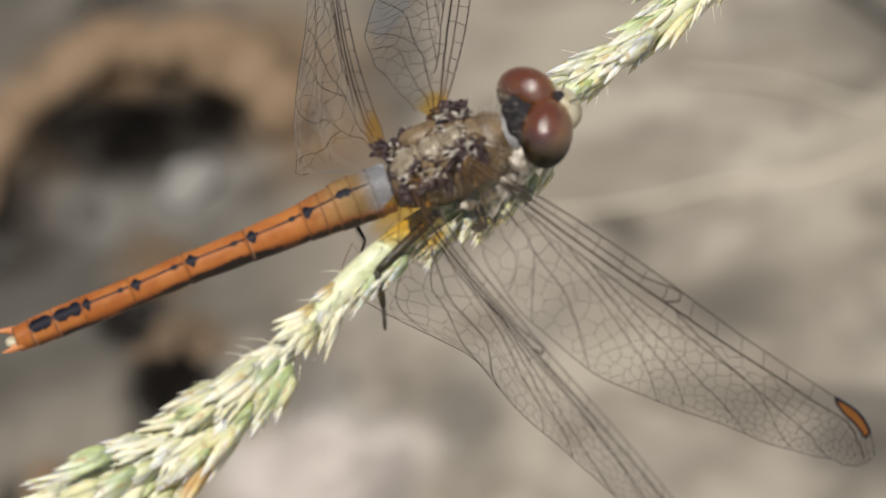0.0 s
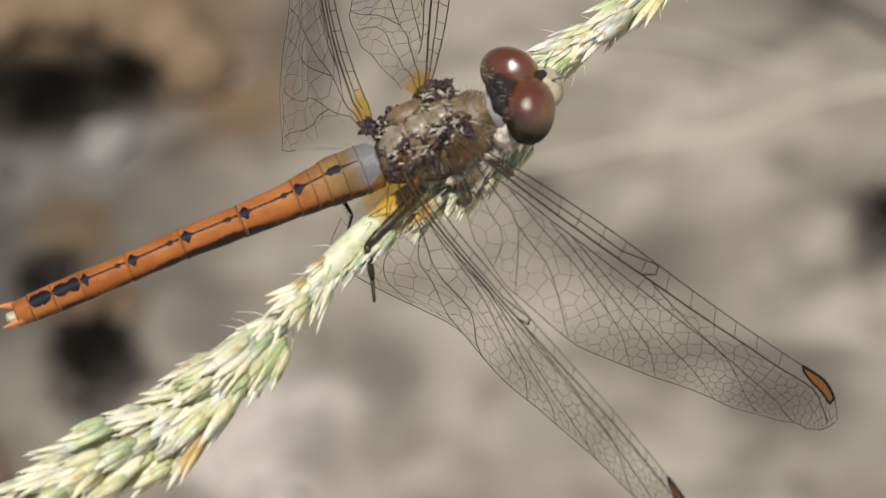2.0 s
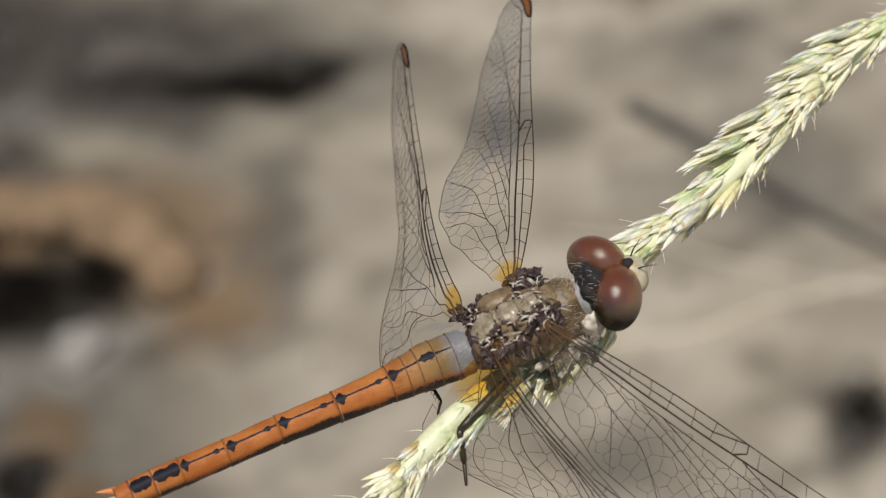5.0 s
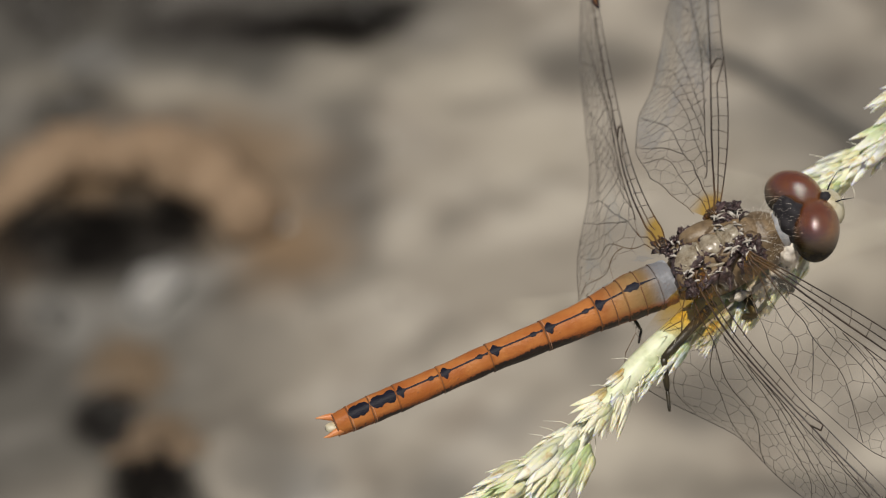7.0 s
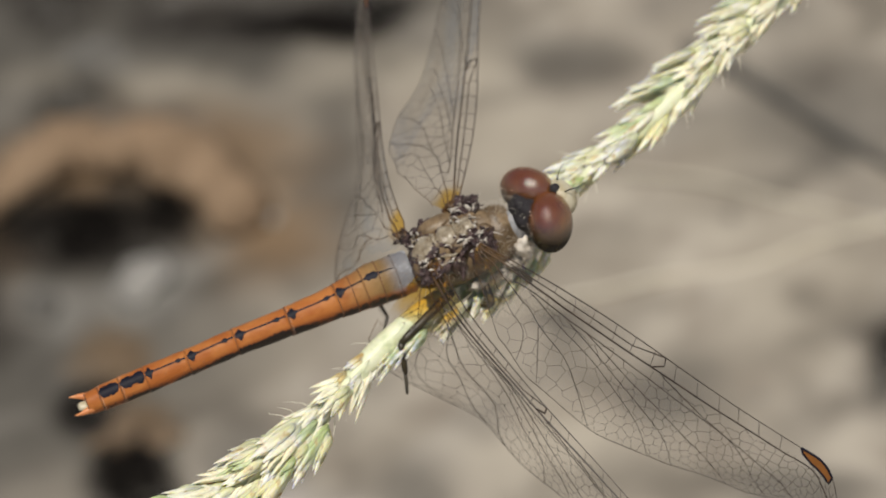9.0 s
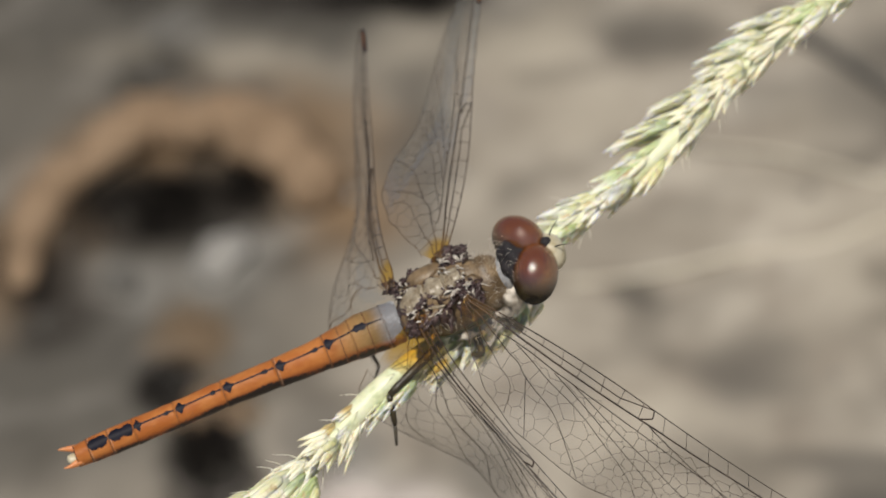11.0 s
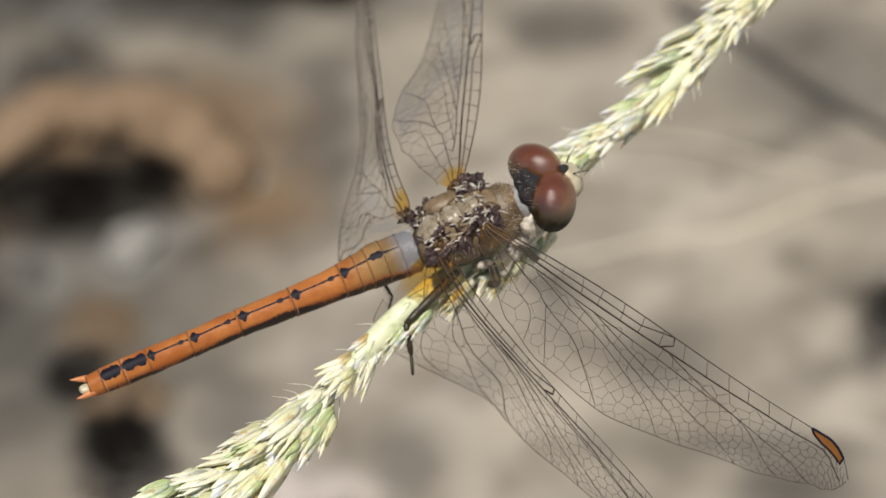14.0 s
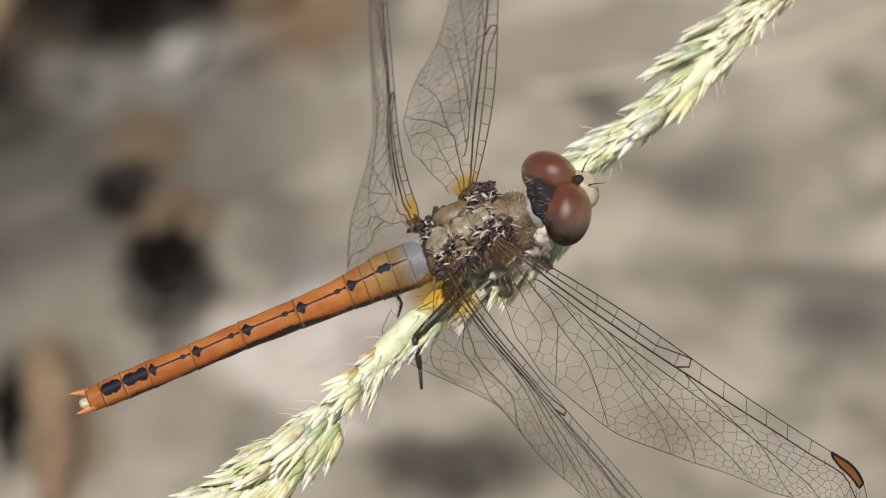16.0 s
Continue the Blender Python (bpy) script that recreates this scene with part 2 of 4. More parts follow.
def soil_material():
    """Dry soil, with patches of painted shade, bark dust, grey grit and white grit that fade into one another."""
    m, nt, p = shader("dry_soil")
    fine = speckle(nt, 3.0, 5.0)
    col = blend(nt, ramp(nt, speckle(nt, 42, 3.0), 0.35, 0.68), (0.29, 0.255, 0.206), (0.44, 0.393, 0.325))
    col = blend(nt, ramp(nt, speckle(nt, 17, 2.0), 0.45, 0.8), col, (0.24, 0.205, 0.165))
    geo = nt.nodes.new("ShaderNodeNewGeometry")
    warp = nt.nodes.new("ShaderNodeTexNoise")
    warp.inputs["Scale"].default_value = 38.0
    nt.links.new(geo.outputs["Position"], warp.inputs["Vector"])
    centred = nt.nodes.new("ShaderNodeVectorMath")
    centred.operation = "SUBTRACT"
    centred.inputs[1].default_value = (0.5, 0.5, 0.5)
    nt.links.new(warp.outputs["Color"], centred.inputs[0])
    shift = nt.nodes.new("ShaderNodeVectorMath")
    shift.operation = "MULTIPLY_ADD"
    shift.inputs[1].default_value = (0.020, 0.020, 0)
    nt.links.new(centred.outputs[0], shift.inputs[0])
    nt.links.new(geo.outputs["Position"], shift.inputs[2])
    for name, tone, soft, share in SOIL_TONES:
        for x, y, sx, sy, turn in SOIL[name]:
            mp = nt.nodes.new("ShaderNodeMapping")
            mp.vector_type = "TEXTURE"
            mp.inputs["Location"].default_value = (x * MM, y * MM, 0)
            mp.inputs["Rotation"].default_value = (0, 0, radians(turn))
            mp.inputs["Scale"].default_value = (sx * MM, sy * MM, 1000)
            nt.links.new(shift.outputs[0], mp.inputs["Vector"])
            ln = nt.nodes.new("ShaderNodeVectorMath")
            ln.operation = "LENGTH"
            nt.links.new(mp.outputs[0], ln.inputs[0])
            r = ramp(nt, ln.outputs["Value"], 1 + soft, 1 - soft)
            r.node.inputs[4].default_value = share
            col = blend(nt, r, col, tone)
    damp = ramp(nt, speckle(nt, 24, 2.0), 0.48, 0.70)
    damp.node.inputs[4].default_value = 0.42
    col = blend(nt, damp, col, (0.05, 0.044, 0.036))
    pale = ramp(nt, speckle(nt, 31, 2.0), 0.46, 0.30)
    pale.node.inputs[4].default_value = 0.22
    col = blend(nt, pale, col, (0.36, 0.33, 0.29))
    nt.links.new(col, p.inputs["Base Color"])
    p.inputs["Roughness"].default_value = 0.95
    p.inputs["Specular IOR Level"].default_value = 0.1
    relief(nt, p, fine, 0.6, 1.5)
    return m


# patches on the soil, of other earth, other tones and painted shade: middle, half-length and half-width in millimetres,
# and the turn of their long axis
SOIL = {
    # shade under the bark arch and in dark gaps, painted as near-black soil
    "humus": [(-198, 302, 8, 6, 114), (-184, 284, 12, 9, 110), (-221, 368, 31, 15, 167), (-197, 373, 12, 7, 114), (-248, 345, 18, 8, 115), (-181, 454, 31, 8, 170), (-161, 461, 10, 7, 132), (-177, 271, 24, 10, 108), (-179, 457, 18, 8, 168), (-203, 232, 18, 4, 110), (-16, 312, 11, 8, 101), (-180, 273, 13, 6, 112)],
    # dark grey patches, each strewn with crumbs of a like tone
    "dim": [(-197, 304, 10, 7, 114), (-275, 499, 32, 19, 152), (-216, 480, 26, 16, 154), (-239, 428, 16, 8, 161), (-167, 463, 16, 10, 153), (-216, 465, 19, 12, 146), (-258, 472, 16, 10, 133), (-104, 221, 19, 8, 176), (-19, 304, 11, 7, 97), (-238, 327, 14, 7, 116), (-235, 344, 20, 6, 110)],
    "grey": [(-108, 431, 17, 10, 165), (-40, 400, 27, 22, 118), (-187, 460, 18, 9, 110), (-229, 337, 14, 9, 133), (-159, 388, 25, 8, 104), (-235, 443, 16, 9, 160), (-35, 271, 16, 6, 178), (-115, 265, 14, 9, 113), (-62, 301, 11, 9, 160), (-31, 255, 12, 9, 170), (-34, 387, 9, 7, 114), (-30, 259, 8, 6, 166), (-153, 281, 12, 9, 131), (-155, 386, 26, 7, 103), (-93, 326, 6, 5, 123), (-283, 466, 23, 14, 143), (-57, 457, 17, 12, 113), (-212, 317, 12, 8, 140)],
    "ash": [(-196, 344, 14, 9, 130), (-196, 351, 12, 8, 129), (-219, 339, 13, 9, 148), (-141, 272, 11, 8, 124), (-238, 448, 13, 8, 130)],
    "bark": [(-196, 320, 12, 8, 134), (-179, 294, 8, 6, 128), (-188, 226, 20, 9, 112), (-196, 317, 11, 7, 127), (-182, 295, 8, 6, 143)],
    "white": [(-145, 249, 17, 12, 126), (-139, 256, 17, 13, 145), (-132, 236, 10, 7, 161)],
    "pale": [(-235, 434, 28, 9, 168), (-206, 427, 22, 9, 160), (-142, 438, 27, 15, 163), (-171, 432, 17, 10, 114), (-112, 389, 21, 13, 110), (-83, 281, 17, 14, 140), (-136, 424, 21, 14, 154), (-41, 339, 20, 17, 152), (-60, 389, 17, 13, 155)],
}
SOIL["rust"] = [(-250, 352, 26, 17, 92), (-241, 386, 21, 20, 60), (-214, 399, 30, 20, 170), (-186, 387, 25, 20, 145), (-167, 360, 17, 13, 116)]
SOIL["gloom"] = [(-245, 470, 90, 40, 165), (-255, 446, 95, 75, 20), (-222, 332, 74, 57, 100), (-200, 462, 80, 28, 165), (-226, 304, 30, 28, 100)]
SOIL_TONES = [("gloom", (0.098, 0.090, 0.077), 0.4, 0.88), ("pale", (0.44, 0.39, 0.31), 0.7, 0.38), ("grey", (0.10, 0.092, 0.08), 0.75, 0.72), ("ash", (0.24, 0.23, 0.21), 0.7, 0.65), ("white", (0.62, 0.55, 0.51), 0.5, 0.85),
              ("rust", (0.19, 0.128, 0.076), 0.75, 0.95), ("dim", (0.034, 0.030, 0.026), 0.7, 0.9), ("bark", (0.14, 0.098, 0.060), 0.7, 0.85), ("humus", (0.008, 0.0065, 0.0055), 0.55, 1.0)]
M_SOIL = soil_material()
M_ROCK = surface("pale_stone", (0.28, 0.265, 0.24), (0.38, 0.36, 0.33), 9, 0.8, 1.5, 0.6, 0.8, vary=0.25)
M_ROCKD = surface("dark_stone", (0.075, 0.07, 0.062), (0.13, 0.12, 0.105), 9, 0.8, 1.5, 0.6, 0.8, vary=0.3)
M_WHITE = surface("white_stone", (0.52, 0.46, 0.42), (0.62, 0.56, 0.52), 10, 0.8, 1.5, 0.5, 0.8)
M_BARK = surface("tan_bark", (0.18, 0.119, 0.070), (0.27, 0.186, 0.116), 12, 0.85, 1.6, 0.8, 1.0)
M_LEAF = surface("brown_leaf", (0.11, 0.074, 0.044), (0.20, 0.138, 0.083), 9, 0.75, 1.6, 0.6, 0.6)
# the hollow's shade put into the colour of its crumbs
M_SHADE = surface("shade_black", (0.004, 0.0035, 0.003), (0.013, 0.011, 0.009), 6, 0.95, 1.2, 0.8, 1.0, gleam=0.05)
M_PALESTALK = surface("bleached_stalk", (0.48, 0.43, 0.34), (0.60, 0.55, 0.45), 8, 0.7, 1.5, 0.3, 0.2)


# ---- mesh tools ----
def mesh(name, verts, faces, material, smooth=True):
    me = bpy.data.meshes.new(name)
    me.from_pydata([tuple(v) for v in verts], [], faces)
    me.materials.append(material)
    if smooth:
        me.polygons.foreach_set("use_smooth", [True] * len(me.polygons))
    me.update()
    return me


def part(name, data, parent, label="", m=None):
    ob = new(name, data)
    ob.parent = parent
    if m is not None:
        ob.matrix_basis = m
    return tagged(ob, label) if label else ob


def thing(name, data, label, category, m=None, group="", kind=""):
    ob = new(name, data)
    if m is not None:
        ob.matrix_basis = m
    return tagged(ob, label, category, group, kind)


class Shape:
    """Verts and faces gathered in millimetres, made into one mesh in metres."""

    def __init__(self):
        self.v, self.f = [], []

    def tube(self, pts, radii, sides=6, cap=True, flat=1.0):
        pts = [Vector(p) for p in pts]
        if not hasattr(radii, "__len__"):
            radii = [radii] * len(pts)
        base, side = len(self.v), None
        for i, p in enumerate(pts):
            d = (pts[min(i + 1, len(pts) - 1)] - pts[max(i - 1, 0)]).normalized()
            ref = side if side is not None else (Vector((0, 0, 1)) if abs(d.z) < 0.9 else Vector((1, 0, 0)))
            side = (ref - d * ref.dot(d)).normalized()
            other = d.cross(side)
            for k in range(sides):
                a = 2 * math.pi * k / sides
                self.v.append(p + (side * math.cos(a) * flat + other * math.sin(a)) * radii[i])
        for i in range(len(pts) - 1):
            for k in range(sides):
                a, b = base + i * sides + k, base + i * sides + (k + 1) % sides
                self.f.append((a, b, b + sides, a + sides))
        if cap:
            self.f.append(tuple(base + k for k in reversed(range(sides))))
            self.f.append(tuple(base + (len(pts) - 1) * sides + k for k in range(sides)))
        return self

    def lump(self, c, r, rings=7, sides=10, rough=0.0, seed=0.0, turn=None):
        """A rounded body at c with the half-sizes r, uneven by the fraction rough."""
        base, c = len(self.v), Vector(c)
        for i in range(rings + 1):
            th = math.pi * i / rings
            for k in range(sides):
                a = 2 * math.pi * k / sides
                n = Vector((math.sin(th) * math.cos(a), math.sin(th) * math.sin(a), math.cos(th)))
                s = 1 + rough * noise.noise(n * 1.7 + Vector((seed, seed * 2, 0))) * 1.6
                p = Vector((n.x * r[0], n.y * r[1], n.z * r[2])) * s
                self.v.append(c + (turn @ p if turn is not None else p))
        for i in range(rings):
            for k in range(sides):
                a, b = base + i * sides + k, base + i * sides + (k + 1) % sides
                self.f.append((a, a + sides, b + sides, b))
        return self

    def made(self, name, material, smooth=True):
        return mesh(name, [Vector(v) * MM for v in self.v], self.f, material, smooth)


def spline(pts, n):
    """Points along a smooth line through pts."""
    pts = [Vector(p) for p in pts]
    out = []
    for i in range(n):
        u = i / (n - 1) * (len(pts) - 1)
        k = min(int(u), len(pts) - 2)
        f = u - k
        p0, p1, p2, p3 = pts[max(k - 1, 0)], pts[k], pts[k + 1], pts[min(k + 2, len(pts) - 1)]
        out.append(0.5 * ((2 * p1) + (p2 - p0) * f + (2 * p0 - 5 * p1 + 4 * p2 - p3) * f * f + (3 * p1 - p0 - 3 * p2 + p3) * f**3))
    return out


def table(rows, x):
    for (a, p), (b, r) in zip(rows, rows[1:]):
        if x <= b:
            t = max(0.0, min(1.0, (x - a) / (b - a)))
            t = t * t * (3 - 2 * t) * 0.4 + t * 0.6
            return p + (r - p) * t
    return rows[-1][1]


# ---- ground ----
def ground_z(x, y):
    """Height of the soil, in millimetres, above a point given in millimetres."""
    near = math.exp(-((x + 130) ** 2 + (y - 340) ** 2) / 600**2)
    return noise.fractal(Vector((x / 60, y / 60, 0)), 1.0, 2.0, 4) * 2.5 * near - 1


def build_ground():
    n = 150
    line = [math.sinh((i / (n - 1) * 2 - 1) * 8.6) / math.sinh(8.6) for i in range(n)]
    verts, faces = [], []
    for j in range(n):
        for i in range(n):
            x, y = -130 + line[i] * 900000, 340 + line[j] * 900000
            verts.append(Vector((x, y, ground_z(x, y))) * MM)
    for j in range(n - 1):
        for i in range(n - 1):
            a = j * n + i
            faces.append((a, a + 1, a + n + 1, a + n))
    thing("ground", mesh("ground", verts, faces, M_SOIL), "dry beige grey soil in full sun", "ground", kind="structure")


def stone(name, x, y, size, flatness, material, label, seed, group="stones on the soil", lift=0.25):
    s = Shape().lump((0, 0, 0), (size, size * (0.7 + 0.3 * abs(noise.noise(Vector((seed, 3, 1))))), size * flatness), 12, 18, 0.28, seed)
    thing(name, s.made(name, material), label, "stone", pose(x * MM, y * MM, (ground_z(x, y) + size * flatness * lift) * MM, 0, 0, seed * 47 % 360), group)


def crumbs(name, x, y, sx, sy, turn, count, size, material, label, seed, tall=1.0):
    """A loose heap of crumbs that thins out towards its edge."""
    r, s = random.Random(seed), Shape()
    for _ in range(count):
        a, d = (max(-0.85, min(0.85, r.gauss(0, 0.42))) for _ in range(2))
        g = r.uniform(0.4, 1.0) * size * 0.42
        spot = Matrix.Rotation(radians(turn), 2) @ Vector((a * sx, d * sy))
        s.lump((a * sx, d * sy, ground_z(x + spot.x, y + spot.y) + g * 0.2 + 0.4 * tall * r.random() * max(0.0, 1 - abs(a) - abs(d))), (g, g * r.uniform(0.6, 1), g * r.uniform(0.3, 0.6)), 4, 5, 0.3, r.random() * 50, Euler((r.uniform(-0.5, 0.5), r.uniform(-0.5, 0.5), r.uniform(0, 6))).to_matrix())
    thing(name, s.made(name, material), label, name.split("_")[0], pose(x * MM, y * MM, 0, 0, 0, turn), kind="stuff")


def bark_strip(name, plan, thick, label, seed):
    """A strip of bark curled to a quill that lies in a bend on the soil."""
    line = spline([(x, y, 0) for x, y in plan], 44)
    s, sides = Shape(), 14
    for i, c in enumerate(line):
        d = (line[min(i + 1, 43)] - line[max(i - 1, 0)]).normalized()
        side = Vector((-d.y, d.x, 0))
        f = i / 43
        r = thick * (1 - 0.5 * abs(2 * f - 1) ** 3) * (1 + 0.3 * noise.noise(Vector((f * 5, seed, 0))))
        for k in range(sides):
            a = 2 * math.pi * k / sides
            e = r * (1 + 0.4 * noise.noise(Vector((f * 16, math.cos(a) * 1.5, seed + math.sin(a) * 1.5))))
            s.v.append(c + side * (math.cos(a) * e) + Vector((0, 0, ground_z(c.x, c.y) + r * 0.62 + math.sin(a) * e * 0.72)))
    for i in range(43):
        for k in range(sides):
            p, q2 = i * sides + k, i * sides + (k + 1) % sides
            s.f.append((p, p + sides, q2 + sides, q2))
    s.f += [tuple(range(sides)), tuple(43 * sides + k for k in reversed(range(sides)))]
    thing(name, s.made(name, M_BARK), label, "bark", group="bark flakes on the soil")


def build_litter():
    label = "curled flake of tan bark bent over a shaded hollow"
    for k, (plan, thick) in enumerate((([(-246, 338), (-249, 350), (-250, 361)], 4.6), ([(-251, 355), (-248, 374), (-238, 386)], 6.8), ([(-244, 382), (-229, 394), (-209, 393)], 8.8),
                                       ([(-218, 392), (-203, 391), (-186, 381)], 9.2), ([(-196, 387), (-182, 376), (-174, 363)], 7.6))):
        bark_strip("bark_flake", plan, thick, label, 2.0 + k * 3.7)
    bark_strip("bark_flake", [(-200, 252), (-195, 243), (-189, 228), (-183, 206)], 5.2, "short bent flake of brown bark on the soil", 51.0)
    # near-black crumbs deepen the painted shade; a name's first word is its category
    kinds = {"humus": (M_SHADE, "humus_heap", "black crumbs that stand in for shade in a hollow of the soil", 0.9), "dim": (M_ROCKD, "humus_heap", "dark grey crumbs on the soil", 0.35),
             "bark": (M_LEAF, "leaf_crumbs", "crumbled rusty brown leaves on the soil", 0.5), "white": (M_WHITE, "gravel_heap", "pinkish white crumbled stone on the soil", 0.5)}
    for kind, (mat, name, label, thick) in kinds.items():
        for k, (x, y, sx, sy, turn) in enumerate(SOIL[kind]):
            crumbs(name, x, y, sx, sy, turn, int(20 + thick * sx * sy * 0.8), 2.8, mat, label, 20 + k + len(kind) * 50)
    for k in range(5):
        lf = Shape().lump((0, 0, 0), (4.6, 2.8, 0.5), 8, 16, 0.3, k * 3.1)
        x, y = -182 + rng.uniform(-8, 8), 294 + rng.uniform(-6, 6)
        thing("dead_leaf", lf.made("dead_leaf", M_LEAF), "dry brown leaf on the soil", "leaf", pose(x * MM, y * MM, (ground_z(x, y) + 0.4) * MM, rng.uniform(-6, 6), rng.uniform(-6, 6), rng.uniform(0, 180)), "dead leaves on the soil")
    stone("stone", -196, 346, 8, 0.4, M_ROCK, "smooth grey stone beside bark", 1.3)
    stone("stone", -220, 338, 6, 0.35, M_ROCKD, "flat grey stone on dry soil", 2.9)
    stone("stone", -238, 446, 8, 0.3, M_ROCKD, "rounded grey stone among dark earth", 8.7)
    for k in range(60):
        r = random.Random(k + 40)
        x, y = r.uniform(-300, 20), r.uniform(190, 520)
        if (x + 208) ** 2 / 36**2 + (y - 358) ** 2 / 30**2 < 1 or (x + 180) ** 2 + (y - 280) ** 2 < 25**2:
            continue
        stone("pebble", x, y, r.uniform(0.8, 1.9), r.uniform(0.4, 0.7), M_ROCK if r.random() < 0.35 else M_ROCKD, "small rounded pebble on dry soil", k * 1.37, "pebbles on the soil")
    for pts, rad in (([(-108, 331, 0), (-86, 332, 0), (-67, 338, 0), (-49, 342, 0), (-35, 349, 0), (0, 362, 0)], 0.75), ([(-85, 377, 0), (-58, 370, 0), (-36, 360, 0), (-10, 352, 0)], 0.6)):
        thing("dry_stalk", Shape().tube([Vector((p.x, p.y, ground_z(p.x, p.y) + rad)) for p in spline(pts, 40)], rad, 8).made("dry_stalk", M_PALESTALK), "thin pale dry grass stalk on the soil", "grass stalk", group="dry stalks on the soil")
    thing("twig", Shape().tube([Vector((p.x, p.y, ground_z(p.x, p.y) + 1.5)) for p in spline([(-75, 430, 0), (-56, 412, 0), (-36, 390, 0), (-22, 376, 0), (5, 352, 0)], 40)], [2.1 - 0.025 * i for i in range(40)], 8).made("twig", M_ROCKD),
          "dark fallen twig lying on soil", "twig")


# ---- dragonfly ----
FORE = dict(length=28.0, node=0.49, width=[(0, 1.3), (0.03, 1.9), (0.08, 3.5), (0.14, 4.8), (0.25, 5.9), (0.45, 6.7), (0.62, 6.6), (0.8, 5.4), (0.9, 4.3), (0.96, 3.0), (0.985, 1.9), (0.995, 1.0), (1, 0.2)])
HIND = dict(length=27.2, node=0.43, width=[(0, 4.2), (0.03, 7.2), (0.08, 8.8), (0.25, 8.7), (0.4, 7.9), (0.6, 6.5), (0.8, 4.9), (0.9, 3.9), (0.96, 2.8), (0.985, 1.8), (0.995, 1.0), (1, 0.2)])
# long veins: distance along the wing and share of its width, root to edge
FORE_VEINS = [
    [(0.0, 0.2), (0.06, 0.16), (0.2, 0.17), (0.35, 0.17), (0.49, 0.15), (0.62, 0.155), (0.75, 0.17), (0.84, 0.2), (0.92, 0.25), (0.985, 0.5)],
    [(0.10, 0.30), (0.14, 0.24), (0.3, 0.25), (0.45, 0.26), (0.55, 0.30), (0.7, 0.40), (0.85, 0.62), (0.93, 0.98)],
    [(0.3, 0.25), (0.42, 0.36), (0.55, 0.50), (0.68, 0.72), (0.77, 1.0)],
    [(0.14, 0.26), (0.25, 0.36), (0.38, 0.48), (0.5, 0.68), (0.58, 1.0)],
    [(0.25, 0.26), (0.38, 0.40), (0.48, 0.52), (0.58, 0.72), (0.64, 1.0)],
    [(0.0, 0.35), (0.08, 0.38), (0.16, 0.42), (0.20, 0.50), (0.3, 0.62), (0.42, 0.98)],
    [(0.20, 0.50), (0.22, 0.66), (0.25, 0.85), (0.27, 1.0)],
    [(0.0, 0.5), (0.06, 0.58), (0.13, 0.62), (0.18, 0.72), (0.2, 0.98)],
    [(0.50, 0.16), (0.62, 0.30), (0.75, 0.50), (0.86, 0.98)],
]
HIND_VEINS = [
    [(0.0, 0.10), (0.06, 0.09), (0.2, 0.10), (0.33, 0.11), (0.43, 0.11), (0.6, 0.13), (0.75, 0.16), (0.84, 0.2), (0.92, 0.25), (0.985, 0.5)],
    [(0.09, 0.16), (0.14, 0.14), (0.3, 0.17), (0.45, 0.22), (0.55, 0.28), (0.7, 0.42), (0.85, 0.66), (0.92, 0.98)],
    [(0.26, 0.16), (0.38, 0.28), (0.5, 0.44), (0.64, 0.70), (0.74, 1.0)],
    [(0.14, 0.15), (0.25, 0.26), (0.38, 0.42), (0.48, 0.66), (0.54, 1.0)],
    [(0.22, 0.17), (0.36, 0.32), (0.46, 0.46), (0.56, 0.70), (0.62, 1.0)],
    [(0.0, 0.16), (0.07, 0.22), (0.13, 0.27), (0.2, 0.40), (0.3, 0.58), (0.40, 0.98)],
    [(0.13, 0.27), (0.17, 0.44), (0.22, 0.62), (0.28, 0.8), (0.33, 1.0)],
    [(0.0, 0.24), (0.05, 0.36), (0.10, 0.50), (0.12, 0.7), (0.16, 0.86), (0.21, 0.98)],
    [(0.05, 0.36), (0.04, 0.6), (0.06, 0.98)],
    [(0.44, 0.12), (0.6, 0.27), (0.74, 0.48), (0.84, 0.98)],
]


def wing_sheet(spec, twist, hand):
    """The sheet of a wing: from millimetres along it and behind its front edge to a point."""
    twist, first, last, bow, sway, tip_bend = twist
    start = spec["start"]
    length = spec["length"]

    def at(s, w, lift=0.0):
        u = max(0.0, s / length)
        wid = table(spec["width"], min(1, u))
        tip = max(0.0, min(1.0, u) - 0.90) / 0.10
        y = w - bow * math.sin(math.pi * min(1, u) ** 0.85) - sway * math.sin(2 * math.pi * min(1, u)) + tip_bend * tip**2     # the front edge curves back at the tip
        if s < 0:
            y *= 1 - 0.55 * s / start
        f = max(0.0, min(1.0, (u - first) / (last - first)))
        a = radians(twist) * (1 - f * f * (3 - 2 * f))
        z = 0.25 * math.sin(w * 1.9) * max(0.0, 1 - u) + lift - 0.012 * y * y * (1 - u)
        return Vector((s, y * math.cos(a) - z * math.sin(a), hand * (y * math.sin(a) + z * math.cos(a))))

    return at, lambda s: table(spec["width"], max(0.0, min(1.0, s / length)))


